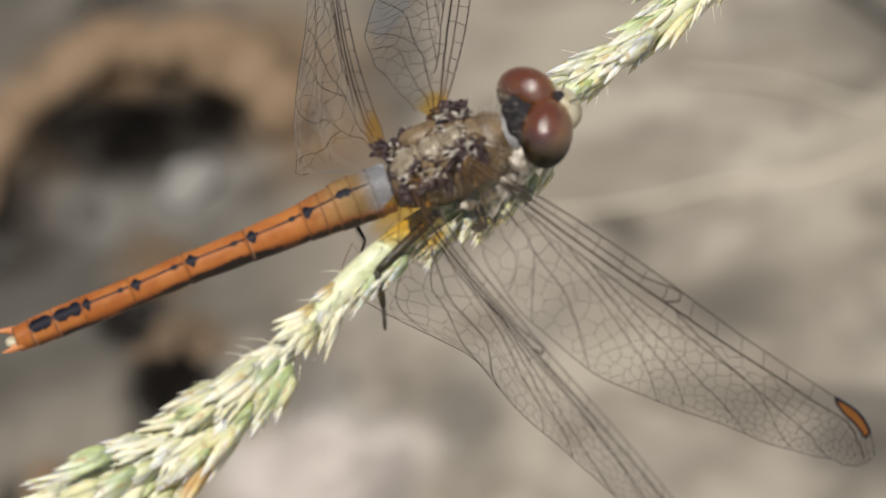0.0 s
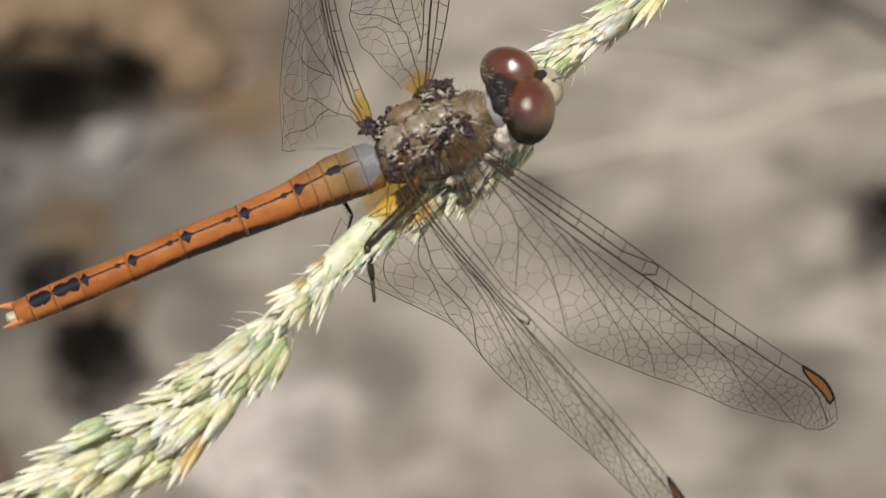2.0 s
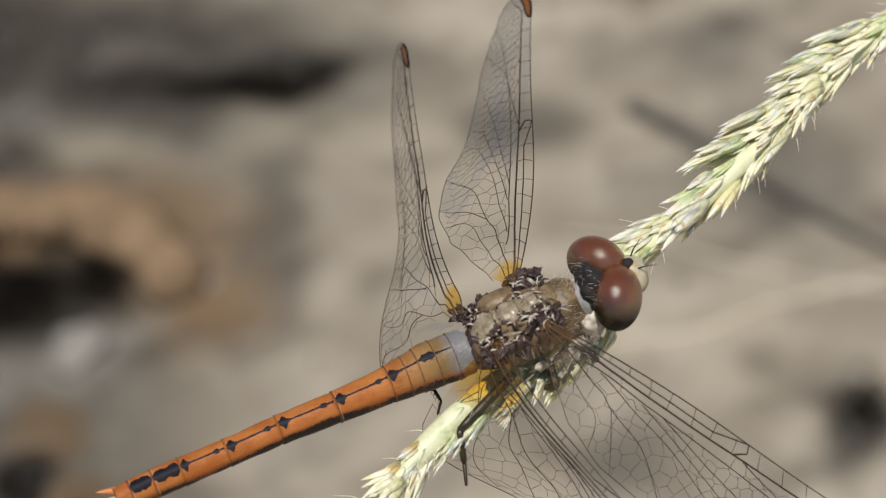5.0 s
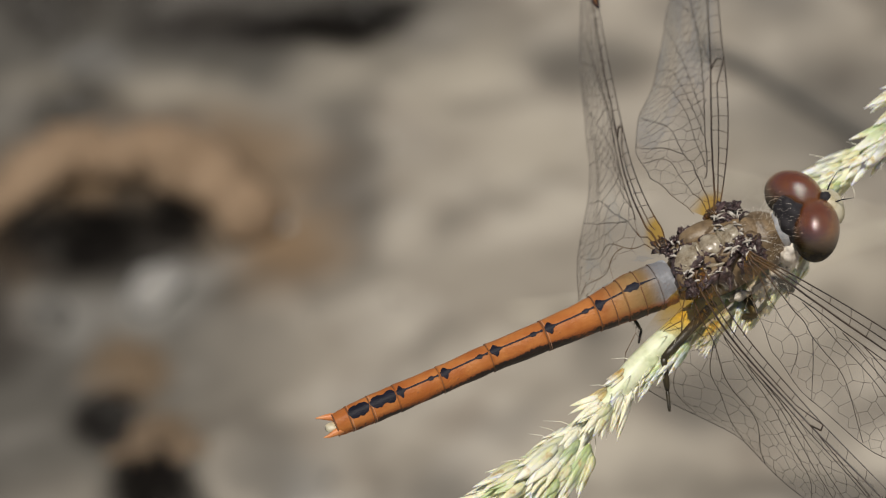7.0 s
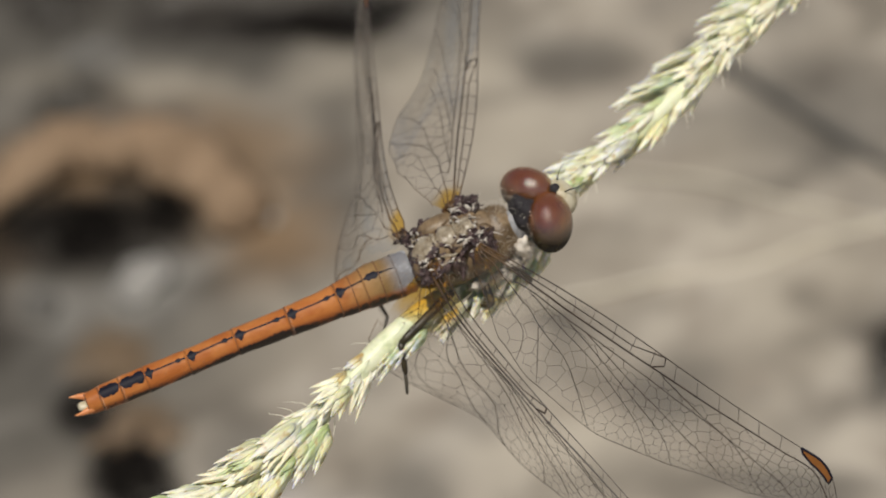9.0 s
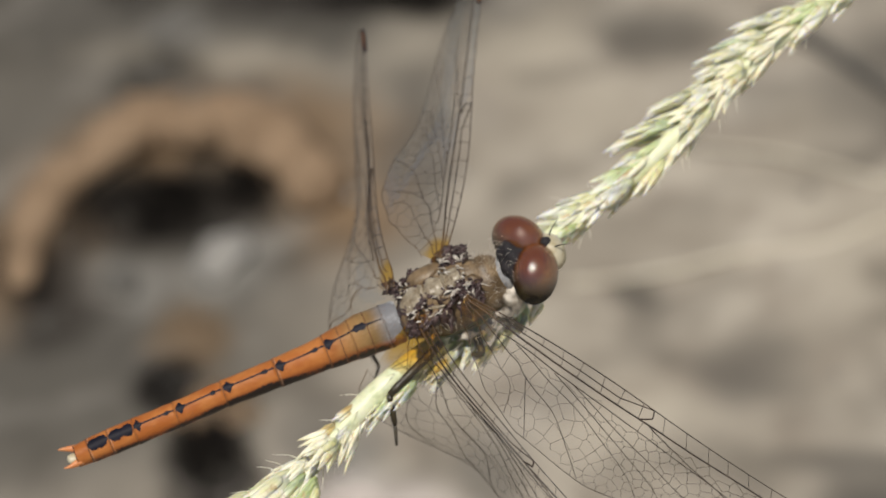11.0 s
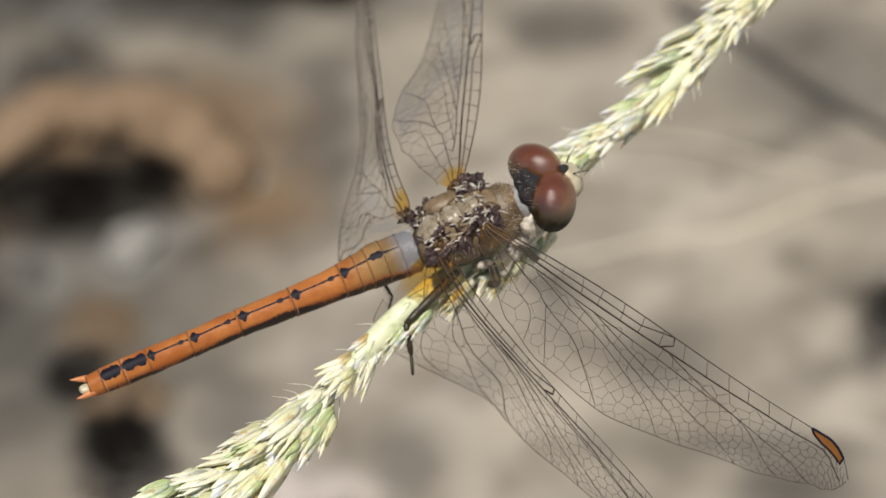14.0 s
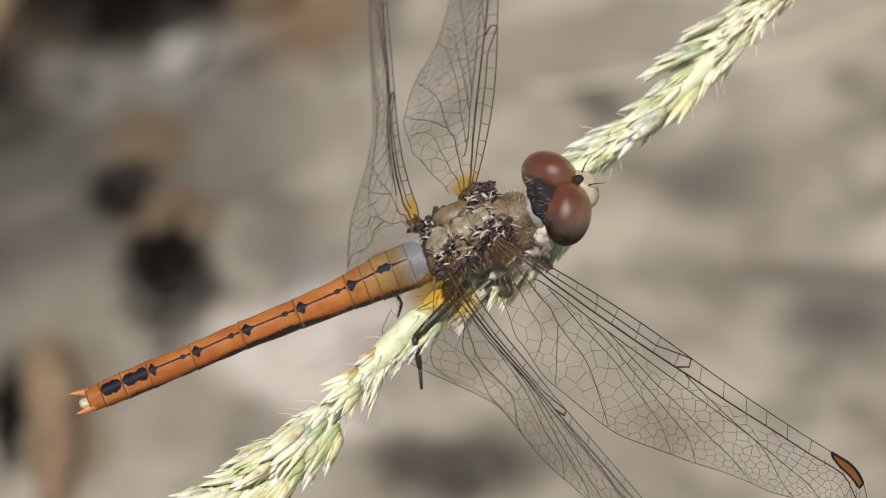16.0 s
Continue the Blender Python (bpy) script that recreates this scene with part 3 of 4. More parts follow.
def cells(spec, veins, seed):
    """Edges of the net of small cells between the long veins, in wing millimetres."""
    r = random.Random(seed)
    length, pts = spec["length"], []
    width = lambda s: table(spec["width"], max(0.0, min(1.0, s / length)))
    tries = 0
    while tries < 9000:
        tries += 1
        s = r.uniform(0.0, length)
        w = r.uniform(0, 1) * width(s)
        u, v = s / length, w / max(width(s), 0.1)
        if v < veins[0][2][1] and u > 0.02:
            continue
        gap = (1.7 - 1.1 * u) * (1.12 - 0.45 * v) * 0.68
        if all((s - a) ** 2 + ((w - b) * 1.1) ** 2 > gap * gap for a, b in pts):
            pts.append((s, w))
    from mathutils import geometry
    out = geometry.delaunay_2d_cdt([Vector(p) for p in pts], [], [], 0, 1e-6)
    co, tris = out[0], out[2]
    centre, owner = [], {}
    for i, t in enumerate(tris):
        a, b, c = (co[k] for k in t)
        d = 2 * (a.x * (b.y - c.y) + b.x * (c.y - a.y) + c.x * (a.y - b.y))
        if abs(d) < 1e-9:
            centre.append((a + b + c) / 3)
        else:
            ux = (a.length_squared * (b.y - c.y) + b.length_squared * (c.y - a.y) + c.length_squared * (a.y - b.y)) / d
            uy = (a.length_squared * (c.x - b.x) + b.length_squared * (a.x - c.x) + c.length_squared * (b.x - a.x)) / d
            centre.append(Vector((ux, uy)))
        for k in range(3):
            owner.setdefault(tuple(sorted((t[k], t[(k + 1) % 3]))), []).append(i)
    inside = lambda p: 0 < p.x < length * 0.997 and veins[0][2][1] * 0.9 * width(p.x) < p.y < width(p.x)
    edges = []
    for pair in owner.values():
        if len(pair) < 2:
            continue
        a, b = centre[pair[0]], centre[pair[1]]
        if not inside(a) and not inside(b) or (a - b).length > 4:
            continue
        if not inside(a):
            a, b = b, a
        if not inside(b):
            lo, hi = 0.0, 1.0
            for _ in range(12):
                mid = (lo + hi) / 2
                lo, hi = (mid, hi) if inside(a.lerp(b, mid)) else (lo, mid)
            b = a.lerp(b, lo)
        edges.append((a, b))
    return edges


def shaped(spec, length, root_width, mid_width, start=-0.5):
    """A wing's outline with its own length, and with more or less width at the root and in the middle."""
    rows = [(u, w + root_width * math.exp(-((u / 0.05) ** 2)) + mid_width * math.exp(-(((u - 0.3) / 0.2) ** 2)) * min(1, (1 - u) * 5)) for u, w in spec["width"]]
    return dict(spec, length=length, width=rows, start=start)


def build_wing(name, parent, spec, veins, twist, hand, m, seed, label):
    at, width = wing_sheet(spec, twist, hand)
    length = spec["length"]
    root = new(name)
    root.parent, root.matrix_basis = parent, m
    tagged(root, label)
    # membrane
    ns, nw = 60, 10
    verts, faces = [], []
    for i in range(ns + 1):
        s = spec["start"] + (length - spec["start"]) * math.sin(i / ns * math.pi / 2)
        for j in range(nw + 1):
            verts.append(at(s, width(s) * j / nw) * MM)
    for i in range(ns):
        for j in range(nw):
            a = i * (nw + 1) + j
            faces.append((a, a + 1, a + nw + 2, a + nw + 1))
    part("membrane", mesh("membrane", verts, faces, M_MEMB_FORE if spec["node"] > 0.45 else (M_MEMB_HIND if hand > 0 else M_MEMB_HIND_R)), root, "clear membrane, amber at the base")
    # veins
    v = Shape()
    node = spec["node"] * length
    lead = [at(spec["start"] + (length - spec["start"]) * i / 60, 0, 0.02) for i in range(61)]
    v.tube(lead, [0.050 - 0.0004 * i for i in range(61)], 6)
    rim = [at(length * math.sin(i / 90 * math.pi / 2), width(length * math.sin(i / 90 * math.pi / 2)), 0) for i in range(91)]
    v.tube(rim, 0.026, 5)
    radius_share = lambda s: table([(a * length, b) for a, b in veins[0]], s)
    sub = []
    for i in range(25):
        s = node * i / 24
        sub.append(at(s, width(s) * radius_share(s) * (0.55 if i < 20 else 0.55 * (24 - i) / 4), 0.05))
    v.tube(sub, 0.042, 6)
    for k, line in enumerate(veins):
        pts = [at(p.x * length, max(0.0, p.y) * width(p.x * length), 0.0) for p in spline([(a, b, 0) for a, b in line], 34)]
        if line[0][0] == 0.0:
            pts.insert(0, at(spec["start"], line[0][1] * width(0), 0.0))
        n = len(pts)
        thick = 0.072 if k == 0 else (0.043 if k in (1, 5) else 0.033)
        v.tube(pts, [thick * (1 - 0.45 * i / n) for i in range(n)], 6)
    r = random.Random(seed)
    s = length * 0.05
    while s < length * 0.86:
        f = radius_share(s)
        tilt = r.uniform(0.05, 0.3) + (0.3 if s > node else 0)
        if s < node - 0.5:
            v.tube([at(s, 0, 0.02), at(s + tilt, width(s) * f * 0.55, 0.04)], 0.023, 4)
            if r.random() < 0.8:
                v.tube([at(s + tilt, width(s) * f * 0.55, 0.04), at(s + tilt * 1.6, width(s) * f, 0)], 0.021, 4)
        elif s > node:
            v.tube([at(s, 0, 0.02), at(s + tilt, width(s) * f, 0)], 0.021, 4)
        s += r.uniform(1.2, 1.75) if s < node else r.uniform(1.3, 1.9)
    v.tube([at(node, 0, 0.03), at(node + 0.2, width(node) * radius_share(node) * 0.5, 0.03), at(node - 0.5, width(node) * radius_share(node), 0)], 0.06, 5)
    for a, b in cells(spec, veins, seed):
        ff = 0.019 - 0.007 * (a.y / max(width(a.x), 0.5))
        v.tube([at(a.x, a.y), at(b.x, b.y)], ff, 3, cap=False)
    tagged(part("venation", v.made("venation", M_VEIN), root, "dark brown net of wing veins"), kind="stuff")
    # pterostigma
    a0, a1, n = length * 0.865, length * 0.963, 14

    def edge(f, w, lift):
        s = a0 + (a1 - a0) * f + (0.3 * (1 - f) if w > 0 else 0)
        top, low = at(s, 0, lift), at(s, 1.0, lift)
        return top.lerp(low, w * (0.30 + 0.34 * min(1, f * 3) - 0.42 * max(0.0, f - 0.6) ** 1.3) / max((low - top).length, 0.2))

    st = Shape()
    for lift in (0.05, -0.05):
        for i in range(n + 1):
            st.v += [edge(i / n, 0, lift), edge(i / n, 1, lift)]
    for i in range(n):
        a, b = 2 * i, 2 * (n + 1) + 2 * i
        st.f += [(a, a + 2, a + 3, a + 1), (b, b + 1, b + 3, b + 2), (a, b, b + 2, a + 2), (a + 1, a + 3, b + 3, b + 1)]
    st.f += [(0, 1, 2 * n + 3, 2 * n + 2), (2 * n, 4 * n + 2, 4 * n + 3, 2 * n + 1)]
    part("pterostigma", st.made("pterostigma", M_STIG, False), root, "amber brown pterostigma")
    loop = [edge(i / n, 0, 0.02) for i in range(n + 1)] + [edge(i / n, 1, 0.02) for i in reversed(range(n + 1))]
    loop.append(loop[0])
    part("stigma_rim", Shape().tube(loop, 0.085, 6, cap=False).made("stigma_rim", M_MARK), root, "black rim of the pterostigma")
    return root


def wing_pose(root, along, rear, hand):
    x = Vector(along).normalized()
    y = Vector(rear)
    y = (y - x * y.dot(x)).normalized()
    z = x.cross(y)
    r = Matrix((x, y, z)).transposed().to_4x4()
    return Matrix.Translation(Vector(root) * MM) @ r


ABDOMEN = [(-4.3, 0.75, 1.50), (-5.5, 0.70, 1.55), (-7.1, 0.75, 1.52), (-8.4, 0.65, 1.36), (-9.6, 0.58, 1.22), (-11.3, 0.48, 1.10), (-13.2, 0.45, 1.04),
           (-15.2, 0.43, 0.98), (-17.0, 0.44, 0.95), (-20.4, 0.22, 0.90), (-23.5, 0.08, 0.92), (-25.3, 0.0, 0.92), (-26.7, -0.05, 0.86), (-27.8, -0.08, 0.74)]


def abdomen_at(x):
    """Height of the axis and radius of the abdomen at x."""
    rows = ABDOMEN[::-1]
    return table([(a, b) for a, b, _ in rows], x), table([(a, c) for a, _, c in rows], x)


ROLL = radians(16)


def abdomen_point(x, t, out=1.0, lift=0.0):
    """A point of the skin at x, t radians down from the keel of the back."""
    z, r = abdomen_at(x)
    keel = Vector((x, 0, z + r))
    up, side = Vector((0, -math.sin(ROLL), math.cos(ROLL))), Vector((0, math.cos(ROLL), math.sin(ROLL)))
    c = math.cos(t)
    ridge = 0.05 * max(0.0, c) ** 24
    return keel - up * r + side * (math.sin(t) * r * 0.98 * out) + up * (c * r * (0.96 if c > 0 else 1.05) * out + ridge * r + lift)


def build_abdomen(fly):
    joints = [-4.3, -5.4, -7.75, -9.7, -13.3, -17.1, -20.55, -23.55, -25.35, -26.85, -27.8]
    sides = 32
    for k, (a, b) in enumerate(zip(joints, joints[1:])):
        s = Shape()
        n = 14
        for i in range(n + 1):
            f = i / n
            x = a + (b - a) * f
            o = 1 - 0.04 * math.exp(-f * 14) + 0.03 * math.exp(-(1 - f) * 12) + 0.012 * math.sin(f * 9 + k)
            for j in range(sides):
                t = 2 * math.pi * j / sides
                s.v.append(abdomen_point(x, t, o * (1 + 0.012 * noise.noise(Vector((x * 0.9, math.cos(t) * 2, math.sin(t) * 2))))))
        for i in range(n):
            for j in range(sides):
                p, q2 = i * sides + j, i * sides + (j + 1) % sides
                s.f.append((p, p + sides, q2 + sides, q2))
        s.f.append(tuple(reversed(range(sides))))
        s.f.append(tuple(n * sides + j for j in range(sides)))
        seg = part("abdomen_segment", s.made("abdomen_segment", M_ABD), fly, "orange abdomen segment with dark lower edge" if k > 2 else "olive grey abdomen segment")
        ring = Shape()
        ring.tube([abdomen_point(b + 0.03, 2 * math.pi * j / 32, 1.0) for j in range(33)], 0.042, 5, cap=False)
        part("joint_ring", ring.made("joint_ring", M_RING), seg, "thin dark joint line")
        if 3 <= k <= 8:
            band = Shape().tube([abdomen_point(b + 0.15, -2.0 + 4.0 * j / 28, 0.988) for j in range(29)], 0.034, 5, cap=False)
            part("joint_band", band.made("joint_band", M_BAND), seg, "narrow pale band beside the joint")
        if k == 2:
            carina = Shape().tube([abdomen_point(a + (b - a) * 0.42, -1.9 + 3.8 * j / 24, 1.01) for j in range(25)], 0.035, 5)
            part("cross_ridge", carina.made("cross_ridge", M_RING), seg, "thin dark cross ridge")
        if k == 1:
            carina = Shape().tube([abdomen_point(a + (b - a) * 0.5, -1.9 + 3.8 * j / 24, 1.01) for j in range(25)], 0.035, 5)
            part("cross_ridge", carina.made("cross_ridge", M_RING), seg, "thin dark cross ridge")
        # black figure along the back
        figures = {1: [(0, .02), (.3, .05), (.5, .09), (.6, .26), (.84, .26), (.93, .1), (1, .06)], 2: [(0, .06), (.2, .05), (.6, .07), (.72, .14), (.8, .3), (.88, .46), (.94, .38), (1, .12)],
                   7: [(0, .2), (.06, .42), (.2, .5), (.35, .34), (.55, .36), (.68, .45), (.88, .40), (.95, .2), (1, .1)], 8: [(0, .1), (.12, .36), (.4, .47), (.75, .45), (.9, .3), (1, .08)]}
        figure = figures.get(k, [(0, .08), (.06, .05), (.11, .05), (.15, .17), (.2, .15), (.26, .06), (.7, .05), (.78, .06), (.84, .14), (.875, .42), (.91, .47), (.95, .30), (1, .14)])
        if 1 <= k <= 8:
            mk = Shape()
            n, w = 44, 6
            for i in range(n + 1):
                f = i / n
                x = a + (b - a) * (0.02 + 0.96 * f)
                h = table(figure, f) * (1 + 0.3 * noise.noise(Vector((x * 4, k, 0))))
                r = abdomen_at(x)[1]
                for j in range(w + 1):
                    mk.v.append(abdomen_point(x, (j / w * 2 - 1) * h / r, 1.0, 0.03))
            for i in range(n):
                for j in range(w):
                    p = i * (w + 1) + j
                    mk.f.append((p, p + w + 1, p + w + 2, p + 1))
            part("dorsal_mark", mk.made("dorsal_mark", M_MARK), seg, "blue-black mark along the back")
    for side in (1, -1):
        c = Shape().tube(spline([(-27.4, 0.15 + 0.42 * side, 0.05 + 0.12 * side), (-27.9, 0.15 + 0.54 * side, 0.16 + 0.15 * side), (-28.35, 0.15 + 0.64 * side, 0.24 + 0.17 * side), (-28.8, 0.15 + 0.70 * side, 0.36 + 0.17 * side)], 10), [0.27, 0.27, 0.26, 0.24, 0.21, 0.18, 0.14, 0.10, 0.06, 0.015], 10)
        part("cercus", c.made("cercus", M_CERC), fly, "pointed orange tail appendage")
    c = Shape().tube([(-27.4, 0.15, -0.15), (-27.95, 0.15, -0.1), (-28.25, 0.15, 0.0), (-28.4, 0.15, 0.05)], [0.46, 0.4, 0.34, 0.22], 12, flat=0.7)
    part("epiproct", c.made("epiproct", M_FACE), fly, "pale tail plate between the cerci")


def hairs(spots, count, length, spread, seed, radius=0.018):
    r, s = random.Random(seed), Shape()
    for c, n in spots:
        c, n = Vector(c), Vector(n).normalized()
        for _ in range(count):
            j = Vector((r.gauss(0, 1), r.gauss(0, 1), r.gauss(0, 1)))
            p = c + (j - n * j.dot(n)) * spread
            d = (n + Vector((r.gauss(0, 1), r.gauss(0, 1), r.gauss(0, 1))) * 0.35).normalized()
            ln = length * r.uniform(0.5, 1.2)
            bend = Vector((-0.25, 0, -0.1)) * ln
            s.tube([p, p + d * ln * 0.5, p + d * ln + bend * 0.5], [radius, radius * 0.8, radius * 0.3], 3, cap=False)
    return s


def build_thorax(fly):
    s = Shape()
    s.lump((-0.7, 0.55, 1.0), (4.0, 2.15, 2.55), 26, 34, 0.05, 2.2, Euler((0, radians(-12), 0)).to_matrix())
    s.lump((2.0, 0.3, 1.4), (1.7, 1.85, 2.0), 18, 24, 0.05, 5.2)
    s.lump((-1.3, 1.55, 2.45), (1.9, 0.95, 0.95), 16, 20, 0.08, 7.7)
    part("thorax", s.made("thorax", M_THOR), fly, "brown olive fuzzy thorax")
    for k, (c, r2) in enumerate((((3.25, -1.35, 1.15), (0.55, 0.5, 0.85)), ((3.5, -0.9, 0.2), (0.5, 0.5, 0.7)), ((3.15, 1.3, 1.5), (0.5, 0.45, 0.7)))):
        col = Shape().lump(c, r2, 14, 18, 0.4, k * 3.3)
        part("collar_plate", col.made("collar_plate", M_HAIR), fly, "whitish collar plate behind the head")
    neck = Shape().lump((3.55, 0, 2.1), (1.0, 1.25, 1.35), 12, 18, 0.08, 3.1)
    part("neck", neck.made("neck", M_NECK), fly, "blue-grey neck with a pale bloom")
    for c, r2 in (((2.5, -1.2, -0.4), (0.55, 0.45, 0.7)), ((1.2, -1.45, -0.8), (0.5, 0.4, 0.7)), ((-0.4, -1.5, -0.9), (0.5, 0.4, 0.6)), ((2.6, 1.3, -0.4), (0.7, 0.6, 0.9)), ((3.3, -1.0, 0.6), (0.6, 0.5, 0.8))):
        cx = Shape().lump((0, 0, 0), (r2[0] * 1.25, r2[1] * 0.7, r2[2] * 0.8), 14, 18, 0.55, c[0])
        part("coxa", cx.made("coxa", M_RIB), fly, "pale hip plate above a leg", pose(c[0] * MM, c[1] * MM, c[2] * MM, 15, 0, 0))
    # plates of the back between the wings
    for c, r, t, mat in (((-0.1, 0.1, 3.5), (0.75, 0.66, 0.34), -14, 0), ((-1.55, 0.15, 3.15), (0.85, 0.8, 0.42), -18, 0), ((-3.1, 0.1, 2.72), (1.05, 0.95, 0.5), -20, 0),
                         ((-0.9, 1.0, 3.1), (0.6, 0.45, 0.45), 0, 1), ((-0.9, -0.95, 3.0), (0.6, 0.42, 0.45), 0, 1), ((1.0, 0.6, 3.3), (0.6, 0.4, 0.28), 10, 1), ((1.0, -0.45, 3.3), (0.6, 0.4, 0.28), 10, 1),
                         ((-2.3, -1.5, 2.4), (0.75, 0.45, 0.6), 0, 1), ((-2.3, 1.45, 2.6), (0.7, 0.45, 0.5), 0, 1), ((-1.4, -1.7, 2.0), (0.55, 0.4, 0.9), 0, 1), ((-3.9, -0.9, 2.1), (0.45, 0.6, 0.5), 0, 1)):
        p = Shape().lump((0, 0, 0), r, 14, 20, 0.22, c[0] * 3 + c[1])
        g = Shape().lump((0, 0, 0), [v * 1.16 for v in r], 12, 16, 0.25, c[0] * 3 + c[1])
        part("plate_groove", g.made("plate_groove", M_SCLER), fly, "dark groove round a plate", pose(c[0] * MM, c[1] * MM, (c[2] - 0.13) * MM, 0, t, 0))
        part("back_plate", p.made("back_plate", M_THOR if mat else M_PLATE), fly, "shiny olive plate of the back", pose(c[0] * MM, c[1] * MM, c[2] * MM, 0, t, 0))
    for k, (x, y, z, turn, ln) in enumerate(((-0.5, -1.25, 3.05, 30, 0.8), (-0.6, 1.35, 3.1, -30, 0.8), (-1.9, -1.2, 2.75, -25, 0.75), (-2.0, 1.3, 2.85, 25, 0.75), (0.9, -1.5, 2.85, 50, 0.7), (0.9, 1.6, 2.95, -50, 0.7),
                                             (-3.7, -0.2, 2.55, 90, 0.6), (-2.35, 0.1, 3.1, 90, 0.7), (-0.8, 0.15, 3.45, 90, 0.6), (-1.2, -2.0, 2.0, 70, 0.8), (0.2, -2.0, 2.1, 80, 0.8), (-2.6, -1.95, 1.6, 65, 0.7))):
        fold = Shape().lump((0, 0, 0), (ln, 0.2, 0.26), 12, 16, 0.3, k * 1.9)
        part("back_fold", fold.made("back_fold", M_PLATE if k % 3 else M_SCLER), fly, "glassy fold between the plates of the back", pose(x * MM, y * MM, z * MM, 0, -14, turn))
    # dark knots where the wings are hinged
    r = random.Random(5)
    for cx, cz in ((0.35, 3.35), (-3.0, 2.45)):
        for side in (1, -1):
            for k in range(30):
                c = (cx + r.uniform(-1.05, 1.05), 0.1 + side * (1.62 + r.uniform(-0.62, 0.8)), cz + r.uniform(-0.4, 0.15))
                size = r.choice((0.09, 0.12, 0.16, 0.22, 0.34))
                p = Shape().lump((0, 0, 0), (size * r.uniform(1.0, 2.2), size, size * r.uniform(0.5, 0.9)), 12, 16, 0.75, k + cx * 7)
                part("hinge_knot", p.made("hinge_knot", M_SCLER), fly, "dark purple-brown hinge knot", pose(c[0] * MM, c[1] * MM, c[2] * MM, r.uniform(-40, 40), r.uniform(-40, 40), r.uniform(0, 180)))
            for k in range(26):
                a = Vector((cx + r.uniform(-1.1, 1.1), 0.1 + side * r.uniform(0.6, 1.9), cz + r.uniform(0.1, 0.35)))
                b = a + Vector((r.uniform(-0.7, 0.7), side * r.uniform(-0.4, 0.6), r.uniform(-0.1, 0.2)))
                w = r.uniform(0.035, 0.08)
                part("hinge_rib", Shape().tube([a, (a + b) / 2 + Vector((r.uniform(-0.15, 0.15), 0, 0.12)), b], [w, w * 1.2, w * 0.5], 6).made("hinge_rib", M_RIB if k % 3 else M_SCLER), fly, "pale hinge rib")
    for k in range(14):
        a = Vector((r.uniform(-4.0, 1.6), 0, 0))
        a.y, a.z = 0.1 + r.uniform(-0.9, 0.9), 3.45 + a.x * 0.22 + r.uniform(0, 0.12)
        b = a + Vector((r.uniform(-0.5, 0.5), r.uniform(-0.6, 0.6), 0.02))
        part("back_seam", Shape().tube([a, (a + b) / 2 + Vector((0, 0, 0.05)), b], [0.05, 0.07, 0.04], 6).made("back_seam", M_SCLER if k % 2 else M_RIB), fly, "seam between plates of the back")
    for k in range(26):
        a = Vector((r.uniform(-3.6, 1.4), r.uniform(-1.9, 1.9), 0))
        a.z = 3.5 + a.x * 0.2 - 0.12 * a.y * a.y + r.uniform(0, 0.15)
        b = a + Vector((r.uniform(-0.35, 0.35), r.uniform(-0.35, 0.35), r.uniform(0, 0.12)))
        part("back_ridge", Shape().tube([a, (a + b) / 2 + Vector((0, 0, 0.08)), b], [0.05, 0.085, 0.04], 6).made("back_ridge", M_RIB if k % 2 else M_PLATE), fly, "pale shiny ridge of the back")
    h = hairs([((2.3 + 0.4 * (k % 3), 1.6 * math.cos(k), 1.6 + 1.7 * abs(math.sin(k))), (0.5, math.cos(k), 1)) for k in range(16)] + [((3.2, -1.2 + 0.1 * k, -0.2 + 0.12 * k), (0.3, -1, -0.2)) for k in range(8)], 14, 0.7, 0.6, 3, 0.011)
    ruff = hairs([((3.4, -1.6 + 0.12 * k, 0.2 + 0.1 * k), (0.4, -1, 0.1)) for k in range(7)] + [((0.3 + 0.4 * k, -2.2, 0.0), (0.2, -1, -0.2)) for k in range(5)], 7, 0.6, 0.35, 77, 0.018)
    base = len(h.v)
    h.v += ruff.v
    h.f += [tuple(i + base for i in f) for f in ruff.f]
    for k in range(22):
        a = k * 2.4
        c = Vector((-0.6 + 3.3 * math.cos(a) * 0.9, (1 if k % 2 else -1) * 2.3, 1.2 + 1.2 * math.sin(a)))
        h2 = hairs([(c, (0.1, c.y, 0.4))], 7, 0.7, 0.5, 50 + k, 0.011)
        base = len(h.v)
        h.v += h2.v
        h.f += [tuple(i + base for i in f) for f in h2.f]
    tagged(part("thorax_hair", h.made("thorax_hair", M_HAIR), fly, "pale soft hairs"), kind="stuff")


HEAD = (5.1, 0.0, 2.8)


